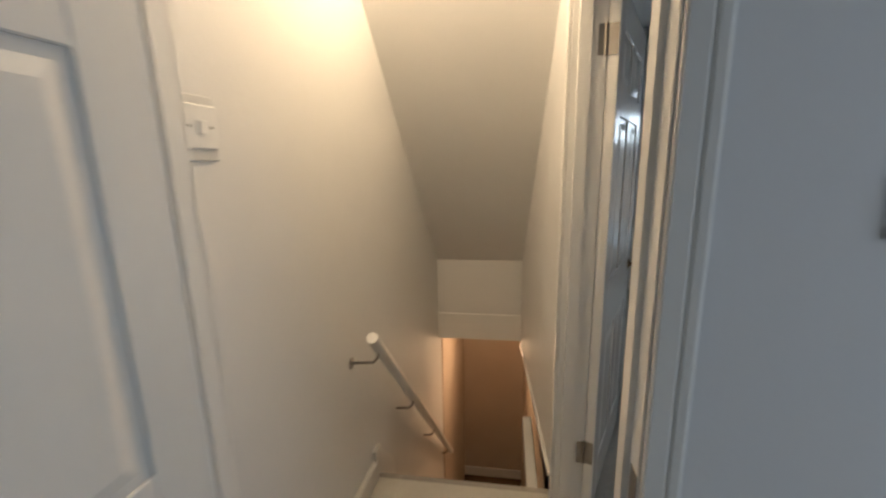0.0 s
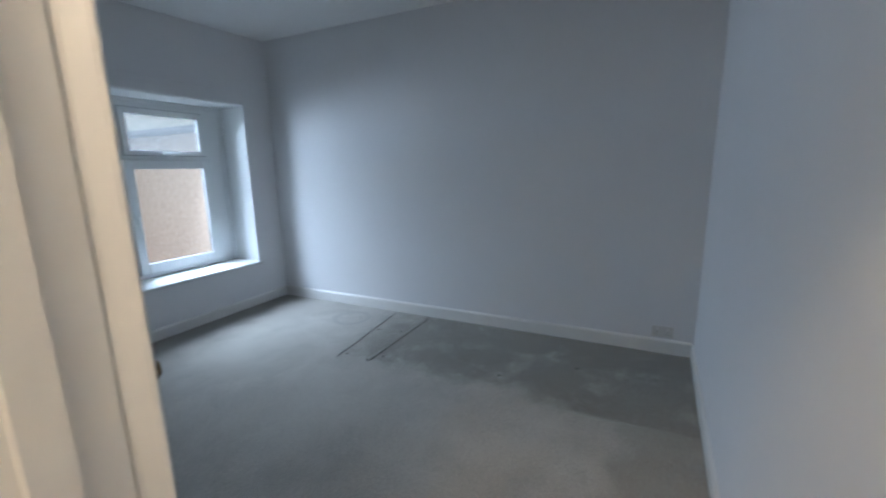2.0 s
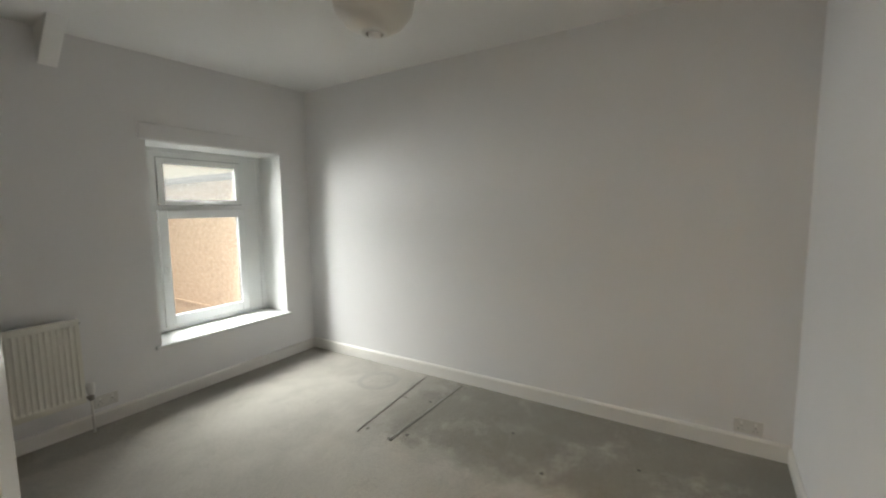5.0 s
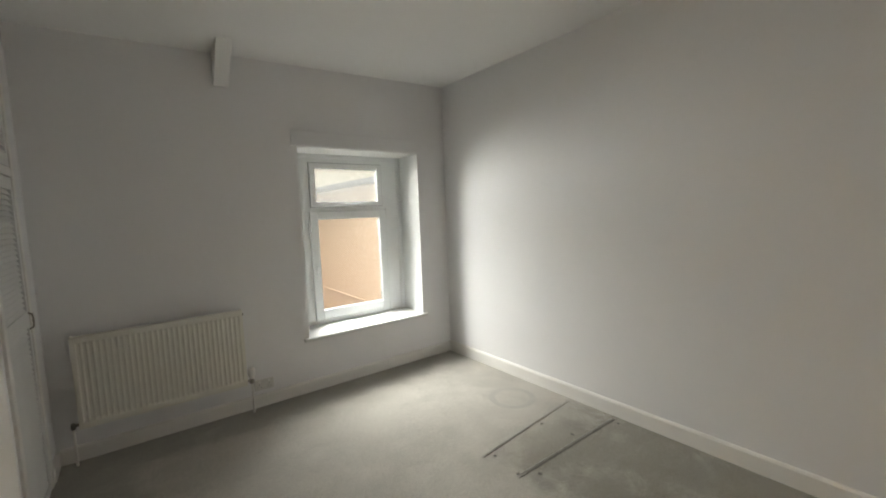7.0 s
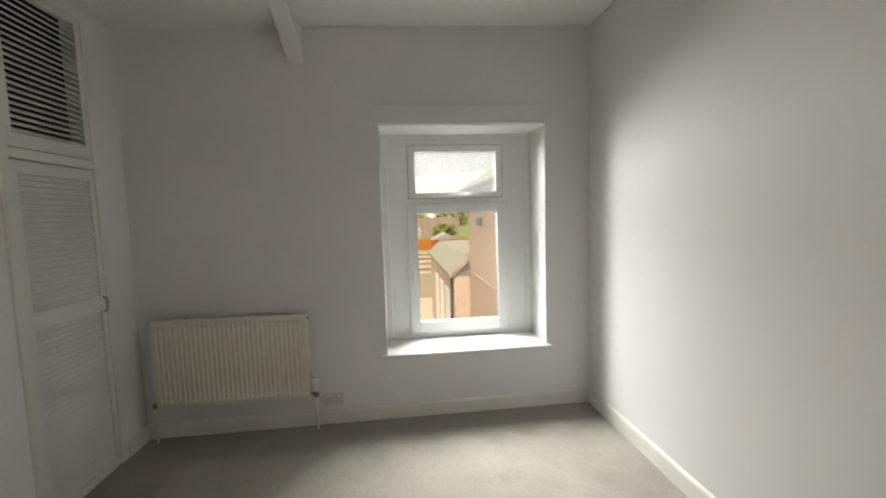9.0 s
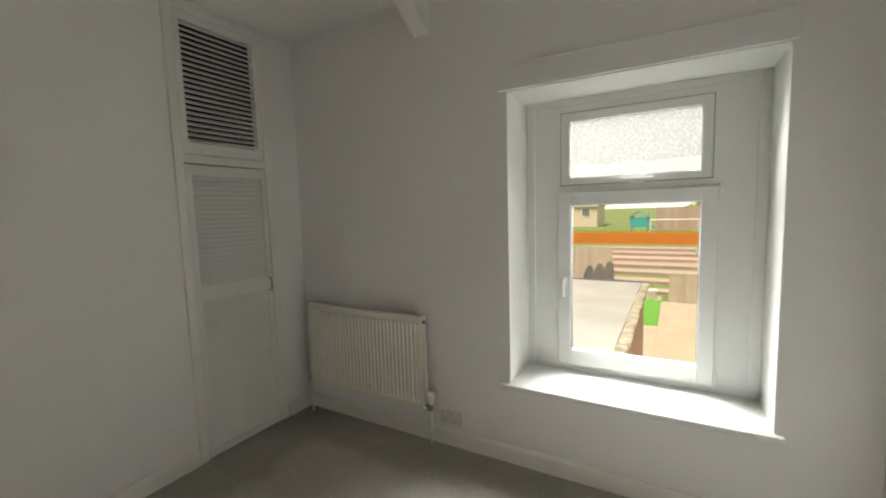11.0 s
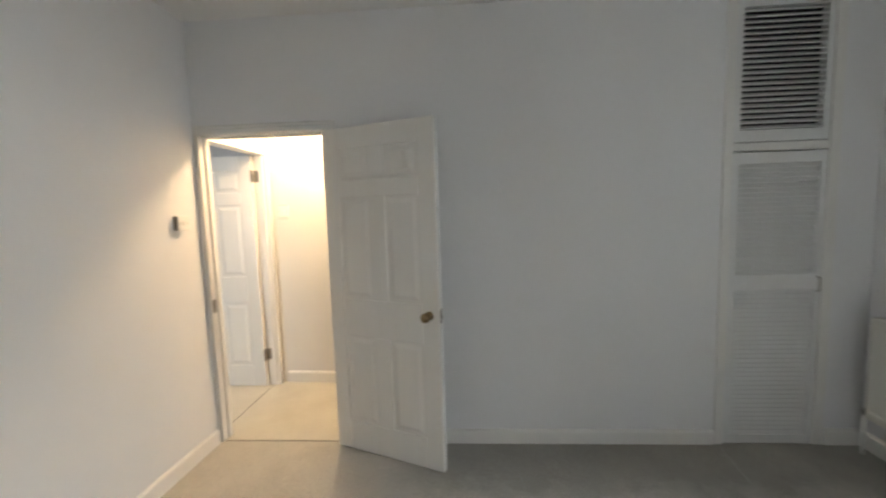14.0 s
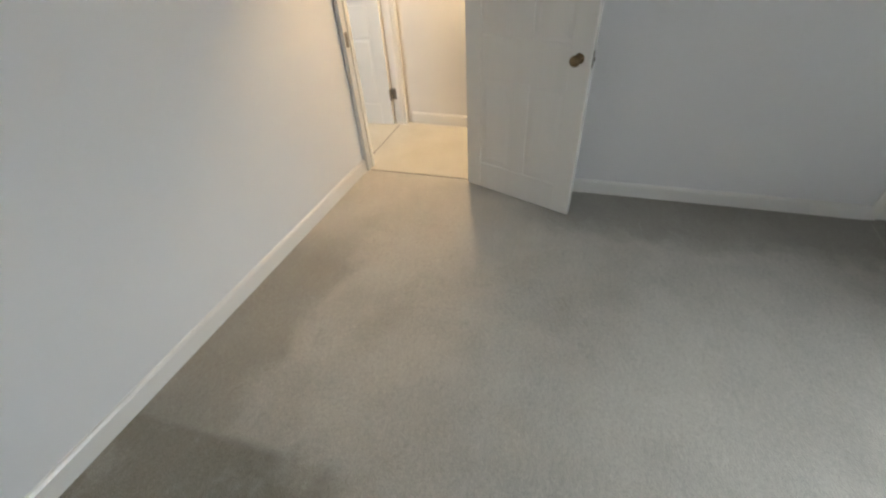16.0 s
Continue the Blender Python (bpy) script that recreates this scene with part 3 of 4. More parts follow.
def plate_switch(name, m, w, h, label, category="switch", rocker=True, back=0.0):
    s = thing(name, (0, 0, 0), label, category)
    s.matrix_world = m
    part("plate", box((-w / 2, -0.009, -h / 2), (w / 2, 0, h / 2), 0.003), M_PLASTIC, s)
    if rocker:
        part("rocker", box((-0.008, -0.0135, -0.014), (0.008, -0.008, 0.014), 0.0025, m=pose(0, 0, 0, 6)), M_PLASTIC, s)
        for x in (-0.03, 0.03):
            part("screw", lathe([(0, 0), (0.0032, 0), (0.003, 0.0012), (0, 0.0014)], 12, Matrix.Translation((x, -0.009, 0)) @ pose(0, 0, 0, 90)), M_STEEL, s)
    return s


# switch on an older larger pattress, on the landing's long wall
old = plate_switch("light_switch", pose(-0.934, 0.20, 1.505, 0, 0, 87.3), 0.088, 0.088, "cream plastic light switch on a larger back plate")
part("back_plate", box((-0.046, -0.004, -0.068), (0.046, 0.0005, 0.062), 0.002), M_SOCKET, old, "grey outline plate")
deep = plate_switch("light_switch", pose(0.193, south(0.193) + 0.024, 1.45, 0, 0, 178.1), 0.085, 0.085, "white plastic light switch on a brown box beside the bedroom door")
part("back_box", box((-0.039, -0.001, -0.041), (0.039, 0.0235, 0.041), 0.003), M_BOX, deep, "grey-brown plastic back box")
plate_switch("light_switch", pose(0.20, -0.001, 1.36, 0, 0, 0), 0.085, 0.085, "white plastic light switch on the front room wall")


def socket(m, label):
    s = thing("wall_socket", (0, 0, 0), label, "socket", "wall sockets")
    s.matrix_world = m
    part("plate", box((-0.073, -0.010, -0.043), (0.073, 0, 0.043), 0.004), M_SOCKET, s)
    for x in (-0.036, 0.036):
        part("switch_rocker", box((x - 0.006, -0.013, 0.012), (x + 0.006, -0.009, 0.032), 0.0015), M_PLASTIC, s)
        for dx, dz, w2, h2 in ((0, 0.002, 0.002, 0.004), (-0.011, -0.020, 0.003, 0.002), (0.011, -0.020, 0.003, 0.002)):
            part("pin_slot", box((x + dx - w2, -0.0107, dz - h2), (x + dx + w2, -0.0095, dz + h2)), M_DARK, s)
    return s


socket(pose(XE, 0.20, 0.168, 0, 0, -90), "old grey-white double wall socket above the skirting")
socket(pose(1.225, YN, 0.175, 0, 0, 0), "old grey-white double wall socket beside the radiator")

# ---- window ----
win = stand("window_1", Matrix())
FY = 4.42                                # room face of the frame


def ring(x0, x1, z0, z1, w, y0, y1, bevel=0.004, wb=None):
    bm = box((x0, y0, z0), (x0 + w, y1, z1), bevel, seg=1)
    box((x1 - w, y0, z0), (x1, y1, z1), bevel, bm, 1)
    box((x0 + w - 0.001, y0, z1 - w), (x1 - w + 0.001, y1, z1), bevel, bm, 1)
    box((x0 + w - 0.001, y0, z0), (x1 - w + 0.001, y1, z0 + (wb or w)), bevel, bm, 1)
    return bm


fb = box((1.83, FY + 0.012, 1.525), (2.55, 4.50, 1.585))
box((WX0 + 0.003, FY + 0.012, WZ0), (1.83, 4.50, WZ1 - 0.003), 0.0, fb)
box((2.55, FY + 0.012, WZ0), (WX1 - 0.003, 4.50, WZ1 - 0.003), 0.0, fb)
box((1.83, FY + 0.012, 1.962), (2.55, 4.50, WZ1 - 0.003), 0.0, fb)
box((1.83, FY + 0.012, WZ0), (2.55, 4.50, WZ0 + 0.06), 0.0, fb)
for x0, x1 in ((WX0 + 0.003, WX0 + 0.05), (WX1 - 0.05, WX1 - 0.003)):
    box((x0, FY + 0.002, WZ0), (x1, FY + 0.0125, WZ1 - 0.003), 0.003, fb, 1)
box((WX0 + 0.05, FY + 0.002, WZ1 - 0.04), (WX1 - 0.05, FY + 0.0125, WZ1 - 0.003), 0.003, fb, 1)
part("window_frame", fb, M_UPVC, win, "white plastic window frame with wide margins")
part("gasket", ring(1.813, 2.561, 1.570, 1.983, 0.006, FY + 0.006, FY + 0.016, 0), M_RUBBER, win)
part("fanlight_sash", ring(1.817, 2.557, 1.574, 1.979, 0.050, FY - 0.004, 4.455, wb=0.040), M_UPVC, win, "white plastic fanlight sash")
part("casement_sash", ring(1.798, 2.588, 0.506, 1.532, 0.076, FY - 0.008, 4.455, wb=0.092), M_UPVC, win, "white plastic casement sash")
for x0, x1, z0, z1 in ((1.865, 2.509, 1.612, 1.931), (1.872, 2.514, 0.596, 1.458)):
    part("glazing_gasket", ring(x0, x1, z0, z1, 0.0045, 4.424, 4.4555, 0), M_RUBBER, win)
    pane = part("pane", box((x0, 4.428, z0), (x1, 4.432, z1)), M_OBSCURED if z0 > 1.5 else M_GLASS, win, "pebbled obscured glass" if z0 > 1.5 else "clear window glass")
    pane.visible_shadow = False
hb = box((1.820, FY - 0.022, 0.985), (1.848, FY - 0.006, 1.035), 0.004)
box((1.827, FY - 0.045, 0.915), (1.842, FY - 0.028, 1.025), 0.005, hb)
box((1.828, FY - 0.04, 1.005), (1.840, FY - 0.015, 1.025), 0.003, hb)
part("casement_handle", hb, M_UPVC, win, "white lever window handle")
hb = box((2.19, FY - 0.02, 1.566), (2.25, FY - 0.002, 1.584), 0.003)
box((2.14, FY - 0.04, 1.580), (2.30, FY - 0.02, 1.594), 0.005, hb)
part("fanlight_handle", hb, M_UPVC, win, "white lever window handle")
for z in (0.50, 1.46):
    part("sash_hinge", box((2.589, FY - 0.006, z), (2.603, FY + 0.012, z + 0.085), 0.004), M_UPVC, win)
sill = box((WX0 - 0.001, YN - 0.01, WZ0 - 0.03), (WX1 + 0.001, FY + 0.02, WZ0), 0.002)
box((1.562, YN - 0.035, WZ0 - 0.030), (2.818, YN - 0.002, WZ0), 0.008, sill, 3)
part("window_sill", sill, M_BOARD, win, "white painted window board")
lin = box((WX0, YN + 0.001, WZ0), (WX0 + 0.003, FY + 0.012, WZ1))
box((WX1 - 0.003, YN + 0.001, WZ0), (WX1, FY + 0.012, WZ1), bm=lin)
box((WX0, YN + 0.001, WZ1 - 0.003), (WX1, FY + 0.012, WZ1), bm=lin)
part("window_reveal", lin, M_BOARD, win, "white painted reveal")

# ---- radiator ----
rad = thing("radiator", (0.6, YN, 0), "cream enamelled panel radiator with vertical flutes", "radiator")
RX0, RX1, RZ0, RZ1, RY = -0.47, 0.49, 0.235, 0.815, -0.105
n = 31
sec = [(RX0, 0.0)]
pitch = (RX1 - RX0 - 0.04) / n
for i in range(n):
    x = RX0 + 0.02 + i * pitch
    sec += [(x + pitch * 0.10, 0.0), (x + pitch * 0.30, 0.009), (x + pitch * 0.70, 0.009), (x + pitch * 0.90, 0.0)]
sec.append((RX1, 0.0))
rb = bmesh.new()
levels = ((RZ0, 0.0), (RZ0 + 0.035, 0.0), (RZ0 + 0.055, 1.0), (RZ1 - 0.055, 1.0), (RZ1 - 0.035, 0.0), (RZ1 - 0.006, 0.0), (RZ1, -0.6))
rows = [[rb.verts.new((x, RY + d * k + (0.006 if k < 0 else 0), z)) for x, d in sec] for z, k in levels]
for a, b in zip(rows, rows[1:]):
    for i in range(len(sec) - 1):
        rb.faces.new((a[i], a[i + 1], b[i + 1], b[i]))
box((RX0, RY + 0.012, RZ0), (RX1, RY + 0.030, RZ1), 0.004, rb, 1)
part("front_panel", rb, M_RAD, rad, "cream fluted steel panel")
cb = box((RX0 + 0.004, RY + 0.031, RZ0 + 0.02), (RX1 - 0.004, RY + 0.055, RZ1 - 0.004), 0.004)
part("back_panel", cb, M_RAD, rad)
for x in (RX0, RX1 - 0.014):
    part("end_cap", box((x, RY + 0.001, RZ0 + 0.005), (x + 0.014, RY + 0.058, RZ1 + 0.001), 0.003), M_RAD, rad)
for x in (-0.3, 0.33):
    part("wall_bracket", box((x, RY + 0.055, RZ0 + 0.05), (x + 0.03, 0.0, RZ1 - 0.05)), M_STEEL, rad)
part("air_vent", lathe([(0, 0), (0.013, 0), (0.013, 0.006), (0.006, 0.006), (0.005, 0.012), (0, 0.012)], 14, Matrix.Translation((RX1, RY + 0.03, RZ1 - 0.035)) @ pose(0, 0, 0, 0, 90)), M_STEEL, rad, "dull steel bleed valve")
tv = lathe([(0, 0.0), (0.013, 0.0), (0.015, 0.012), (0.020, 0.02), (0.021, 0.055), (0.018, 0.066), (0, 0.067)], 20, Matrix.Translation((RX1 + 0.035, RY + 0.03, 0.272)) @ Matrix.Diagonal((1.25, 1.25, 1.2, 1)))
part("valve_head", tv, M_PLASTIC, rad, "white plastic valve head", True)
vb = lathe([(0, 0), (0.013, 0), (0.018, 0.006), (0.018, 0.026), (0.013, 0.036), (0.013, 0.045), (0, 0.045)], 16, Matrix.Translation((RX1 + 0.035, RY + 0.03, 0.232)))
tube([(RX1 - 0.005, RY + 0.03, 0.258), (RX1 + 0.035, RY + 0.03, 0.258)], 0.010, 12, vb)
part("valve_body", vb, M_STEEL, rad, "dark tarnished valve body")
part("pipe", tube([(RX1 + 0.035, RY + 0.03, 0.001), (RX1 + 0.035, RY + 0.03, 0.235)], 0.0075, 12), M_TRIM, rad, "white painted pipe", True)
lv = lathe([(0, 0), (0.010, 0), (0.013, 0.006), (0.013, 0.026), (0.009, 0.04), (0, 0.04)], 16, Matrix.Translation((RX0 - 0.03, RY + 0.03, 0.235)))
tube([(RX0 + 0.004, RY + 0.03, 0.258), (RX0 - 0.03, RY + 0.03, 0.258)], 0.010, 12, lv)
part("lockshield_valve", lv, M_STEEL, rad, "dark tarnished lockshield valve")
part("pipe", tube([(RX0 - 0.03, RY + 0.03, 0.001), (RX0 - 0.03, RY + 0.03, 0.238)], 0.0075, 12), M_TRIM, rad, "white painted pipe", True)

# ---- louvred cupboard ----
cup = thing("built_in_cupboard", (0, (CUP0 + CUP1) / 2, 0), "white painted built-in cupboard with louvred doors", "cupboard")
h0, h1 = CUP0 - (CUP0 + CUP1) / 2, CUP1 - (CUP0 + CUP1) / 2
cf = box((-0.03, h0 - 0.042, 0), (0.014, h0 + 0.008, CUPT + 0.035), 0.003, seg=1)
box((-0.03, h1 - 0.008, 0), (0.012, h1 + 0.05, CUPT + 0.035), 0.003, cf, 1)
box((-0.03, h0 + 0.008, CUPT - 0.012), (0.012, h1 - 0.008, CUPT + 0.035), 0.003, cf, 1)
box((-0.03, h0 + 0.008, 1.758), (0.010, h1 - 0.008, 1.806), 0.003, cf, 1)
part("cupboard_frame", cf, M_TRIM, cup)
# near-black sheet closing the recess; the inside's shade put into its colour
part("cupboard_shade_sheet", box((-0.135, h0 - 0.06, -0.1), (-0.1, h1 + 0.06, CUPT + 0.06)), M_DARK, cup)


def lattice(ys, zs, holes, x0, x1):
    """One plate with square openings: ys and zs are the lines of a grid, holes its open cells."""
    bm = bmesh.new()
    grid = {(i, j, k): bm.verts.new((x, y, z)) for i, y in enumerate(ys) for j, z in enumerate(zs) for k, x in enumerate((x0, x1))}
    ny, nz = len(ys) - 1, len(zs) - 1
    solid = {(i, j) for i in range(ny) for j in range(nz)} - set(holes)
    for i, j in solid:
        for k in (0, 1):
            bm.faces.new([grid[a, b, k] for a, b in ((i, j), (i + 1, j), (i + 1, j + 1), (i, j + 1))])
        for di, dj, a, b in ((-1, 0, (i, j), (i, j + 1)), (1, 0, (i + 1, j), (i + 1, j + 1)), (0, -1, (i, j), (i + 1, j)), (0, 1, (i, j + 1), (i + 1, j + 1))):
            if (i + di, j + dj) not in solid:
                bm.faces.new((grid[(*a, 0)], grid[(*b, 0)], grid[(*b, 1)], grid[(*a, 1)]))
    return bm


def louvre_door(name, z0, z1, panels, open_slats, label):
    y0, y1 = h0 + 0.0125, h1 - 0.0125
    zs = [z0] + [v for p in panels for v in p] + [z1]
    bm = lattice([y0, y0 + 0.034, y1 - 0.034, y1], zs, [(1, 2 * k + 1) for k in range(len(panels))], -0.022, 0.006)
    d = part(name, bm, M_LOUVRE, cup, label)
    gap, tilt = (0.0298, 38) if open_slats else (0.0280, 59)
    half = 0.015 if open_slats else 0.0165
    slat = None
    for a, b in panels:
        count = int(round((b - a) / gap))
        for i in range(count):
            z = a + (i + 0.5) * (b - a) / count
            if slat is None:
                sb = box((-half, y0 + 0.032, -0.0032), (half, y1 - 0.032, 0.0032), 0.002, seg=1, m=pose(0, 0, 0, 0, tilt, 0))
                slat = part("slat", sb, M_LOUVRE, d)
                slat.location = (-0.009, 0, z)
            else:
                o = slat.copy()
                scene.collection.objects.link(o)
                o.location = (-0.009, 0, z)
    return d


up = louvre_door("upper_door", 1.81, 2.585, [(1.876, 2.542)], True, "open-slatted white louvre door")
low = louvre_door("lower_door", 0.006, 1.751, [(0.06, 0.955), (1.04, 1.69)], False, "close-slatted white louvre door")
ch = tube([(0.004, h1 - 0.03, 1.03), (0.022, h1 - 0.03, 1.02), (0.024, h1 - 0.03, 0.985), (0.022, h1 - 0.03, 0.95), (0.004, h1 - 0.03, 0.94)], 0.005, 8)
part("handle", ch, M_STEEL, low, "dull steel pull handle")
for z in (0.25, 1.6, 1.9, 2.45):
    part("hinge", box((0.004, h0 + 0.004, z), (0.009, h0 + 0.016, z + 0.05), 0.001, seg=1), M_TRIM, up if z > 1.8 else low)

# ---- ceiling lamp ----
cl = thing("ceiling_lamp", (1.48, 1.68, ceil_z(1.48)), "unlit white opal glass globe pendant lamp", "lamp")
part("ceiling_rose", lathe([(0, 0.01), (0.05, 0.01), (0.05, -0.012), (0.02, -0.03), (0, -0.03)], 24), M_PLASTIC, cl, smooth=True)
part("flex", tube([(0, 0, -0.02), (0, 0, -0.2)], 0.004, 8), M_PLASTIC, cl)
prof = [(0.03, -0.19), (0.10, -0.20), (0.155, -0.24), (0.172, -0.31), (0.16, -0.37), (0.12, -0.42), (0.06, -0.452), (0.035, -0.458), (0.035, -0.454), (0.06, -0.447), (0.117, -0.416), (0.155, -0.368), (0.167, -0.31), (0.151, -0.243), (0.10, -0.205), (0.03, -0.195)]
part("shade", lathe(prof + [prof[0]], 40), M_SHADE, cl, "white opal shade open underneath", True)
part("bulb", lathe([(0, -0.24), (0.014, -0.24), (0.016, -0.30), (0.03, -0.36), (0.033, -0.40), (0.03, -0.445), (0.022, -0.468), (0, -0.472)], 24), M_PLASTIC, cl, "unlit white lamp bulb", True)

ring_dent = thing("carpet_dent", (2.78, 2.87, 0), "pale ring pressed into the carpet by a round base", "carpet mark", "dents in the carpet")
part("ring", lathe([(0.190, -0.0005), (0.172, 0.0012), (0.150, 0.0012), (0.132, -0.0005)], 40), M_LIFT, ring_dent)
hook = thing("wall_hook", (0.0, 3.212, 2.655), "small dark metal hook in the wall above the cupboard", "hook")
part("shank", tube([(-0.004, 0, 0), (0.014, 0, 0), (0.02, 0, -0.006), (0.018, 0, -0.016)], 0.003, 8), M_DARK, hook)

# ---- marks in the carpet ----


def groove(x0, y0, x1, y1, w, mat, label, z=0.0025):
    g = thing("carpet_groove", ((x0 + x1) / 2, (y0 + y1) / 2, 0), label, "carpet mark", "grooves in the carpet")
    length = math.hypot(x1 - x0, y1 - y0)
    turn = pose(0, 0, 0, 0, 0, math.degrees(math.atan2(y1 - y0, x1 - x0)))
    bm = bmesh.new()
    k = int(length / 0.02)
    rnd = random.Random(int(x0 * 1000 + y0 * 77))
    lo, hi = [], []
    for i in range(k + 1):
        s = -length / 2 + length * i / k
        e = w / 2 * rnd.uniform(0.25, 1.1)
        j = rnd.uniform(-0.0015, 0.0015)
        lo.append(((s, -e + j, -0.003), (s, -e * 0.7 + j, z)))
        hi.append(((s, e * 0.7 + j, z), (s, e + j, -0.003)))
    rows_ = [[bm.verts.new(turn @ Vector(p)) for p in (*a, *b)] for a, b in zip(lo, hi)]
    for a, b in zip(rows_, rows_[1:]):
        for i in range(3):
            bm.faces.new((a[i], a[i + 1], b[i + 1], b[i]))
    part("track", bm, mat, g)
    return g


groove(2.085, 2.168, 3.06, 2.166, 0.012, M_DENT, "long dark crushed groove in the grey carpet")
groove(2.09, 2.186, 3.05, 2.184, 0.012, M_LIFT, "pale lifted pile beside a groove in the carpet", 0.003)
groove(2.06, 2.434, 3.045, 2.535, 0.0045, M_DENT, "long thin groove in the grey carpet")
groove(2.06, 2.448, 3.045, 2.549, 0.014, M_LIFT, "pale lifted pile beside a groove in the carpet", 0.003)
groove(0.03, 3.255, 0.52, 3.20, 0.010, M_LIFT, "faint pale seam in the carpet before the cupboard", 0.0015)
groove(0.30, 2.02, 0.66, 2.05, 0.008, M_LIFT, "faint pale line in the grey carpet", 0.0015)
for x, y in ((2.132, 2.403), (2.64, 2.46), (2.111, 2.195), (2.206, 2.118), (2.68, 2.242), (3.03, 2.12), (2.59, 1.513), (2.595, 0.741), (2.28, 1.212)):
    h = thing("carpet_dent", (x, y, 0), "small dark round dent in the grey carpet", "carpet mark", "dents in the carpet")
    part("dent", lathe([(0.013, -0.002), (0.011, 0.0018), (0.006, 0.001), (0, 0.0008)], 12), M_DENT, h)

# ---- outside ----
GZ = -2.65
ground = bmesh.new()
pts = [(4.55, GZ), (22, GZ), (36, -1.75), (60, -1.5), (900, -1.5)]
rows_ = []
for i in range(2):
    rows_.append([ground.verts.new((900 if i else -900, y, z)) for y, z in pts])
for j in range(len(pts) - 1):
    ground.faces.new((rows_[0][j], rows_[0][j + 1], rows_[1][j + 1], rows_[1][j]))
structure("ground", ground, M_GRASS)
structure("paving", box((1.98, 4.56, GZ), (6, 20.9, GZ + 0.05)), M_PAVE)
structure("paving_garden", box((-2.5, 10.95, GZ), (1.975, 22.0, GZ + 0.045)), M_PAVE)
structure("artificial_turf", box((1.2, 17.0, GZ + 0.05), (1.97, 21.0, GZ + 0.07)), M_TURF)

# rear wing of the house, rendered, with a drip course and a slate roof
wing = stand("house_wing", Matrix(), "")
tagged(wing, "peach pebbledashed rear wing with a slate roof", "building")
wb = box((3.5, 4.54, GZ), (7.0, 11.1, 2.0))
part("wall", wb, M_RENDER, wing)
part("drip_course", box((3.485, 4.54, 0.02), (3.52, 11.115, 0.05)), M_RENDER, wing)
part("roof", prism([(3.32, 1.96), (3.32, 2.03), (5.25, 3.25), (7.2, 2.03), (7.2, 1.96)], 4.54, 11.25, None, "y"), M_SLATE, wing)
part("gutter", tube([(3.3, 4.6, 1.98), (3.3, 11.3, 1.95)], 0.05, 10), M_GREYFENCE, wing)
part("wall_light", lathe([(0, 0), (0.05, 0), (0.07, -0.06), (0.045, -0.16), (0, -0.17)], 14, Matrix.Translation((3.45, 9.6, 1.35))), M_RUBBER, wing)
ann = stand("house_annexe", Matrix(), "")
tagged(ann, "low peach annexe with doors and a pitched roof", "building")
part("wall", box((3.1, 11.12, GZ), (7.0, 17.5, -0.1)), M_RENDER, ann)
part("roof", prism([(3.0, -0.12), (3.0, -0.05), (3.49, 0.37), (7.0, 0.37), (7.0, -0.12)], 11.13, 17.7, None, "y"), M_SLATE, ann)
part("fascia", prism([(2.97, -0.16), (2.97, -0.06), (3.5, 0.40), (3.5, 0.28)], 11.06, 11.12, None, "y"), M_BRICK, ann)
for y in (12.0, 13.4, 14.8):
    part("door", box((3.07, y, GZ + 0.05), (3.12, y + 0.8, GZ + 2.05)), M_TRIM, ann)
part("downpipe", tube([(3.06, 11.3, -0.1), (3.06, 11.3, GZ)], 0.04, 8), M_GREYFENCE, ann)

# neighbour's flat-roofed extension with a mossy coping
flat = stand("flat_roof_extension", Matrix(), "")
tagged(flat, "grey felted flat roof extension with mossy stone coping", "building")
part("wall", box((-4.0, 4.54, GZ), (1.9, 10.8, -0.16)), M_RENDER, flat)
part("roof", box((-4.05, 4.54, -0.158), (1.86, 10.85, -0.1), 0.01), M_FELT, flat)
part("edge_trim", box((-4.05, 10.85, -0.22), (1.98, 10.90, -0.075), 0.004, seg=1), M_GREYFENCE, flat)
rnd = random.Random(4)
for i in range(14):
    y = 4.6 + i * 0.445
    part("coping_stone", box((1.86 + rnd.uniform(-0.01, 0.01), y, -0.157), (2.0 + rnd.uniform(-0.015, 0.015), y + 0.43, -0.085 + rnd.uniform(-0.01, 0.012)), 0.015, seg=1), M_STONE, flat)


def fence(name, x0, x1, y, z0, h, mat, label, wavy=0.0, slat=0.15, upright=True):
    f = stand(name, Matrix(), "")
    tagged(f, label, "fence")
    if upright:
        k = max(1, int((x1 - x0) / slat))
        for i in range(k):
            a = x0 + (x1 - x0) * i / k
            top = z0 + h + wavy * (abs(math.sin(i / k * math.pi * 3)) * 0.6 + i / k * 0.7)
            part("slat", box((a + 0.006, y, z0), (a + (x1 - x0) / k - 0.006, y + 0.03, top)), mat, f)
    else:
        k = max(1, int(h / slat))
        for i in range(k):
            z = z0 + h * i / k
            part("board", box((x0, y, z + 0.008), (x1, y + 0.04, z + h / k - 0.008)), mat, f)
    for i in range(int((x1 - x0) / 1.8) + 1):
        part("post", box((x0 + i * 1.8, y + 0.04, z0 - 0.3), (x0 + i * 1.8 + 0.1, y + 0.14, z0 + h)), mat, f)
    return f


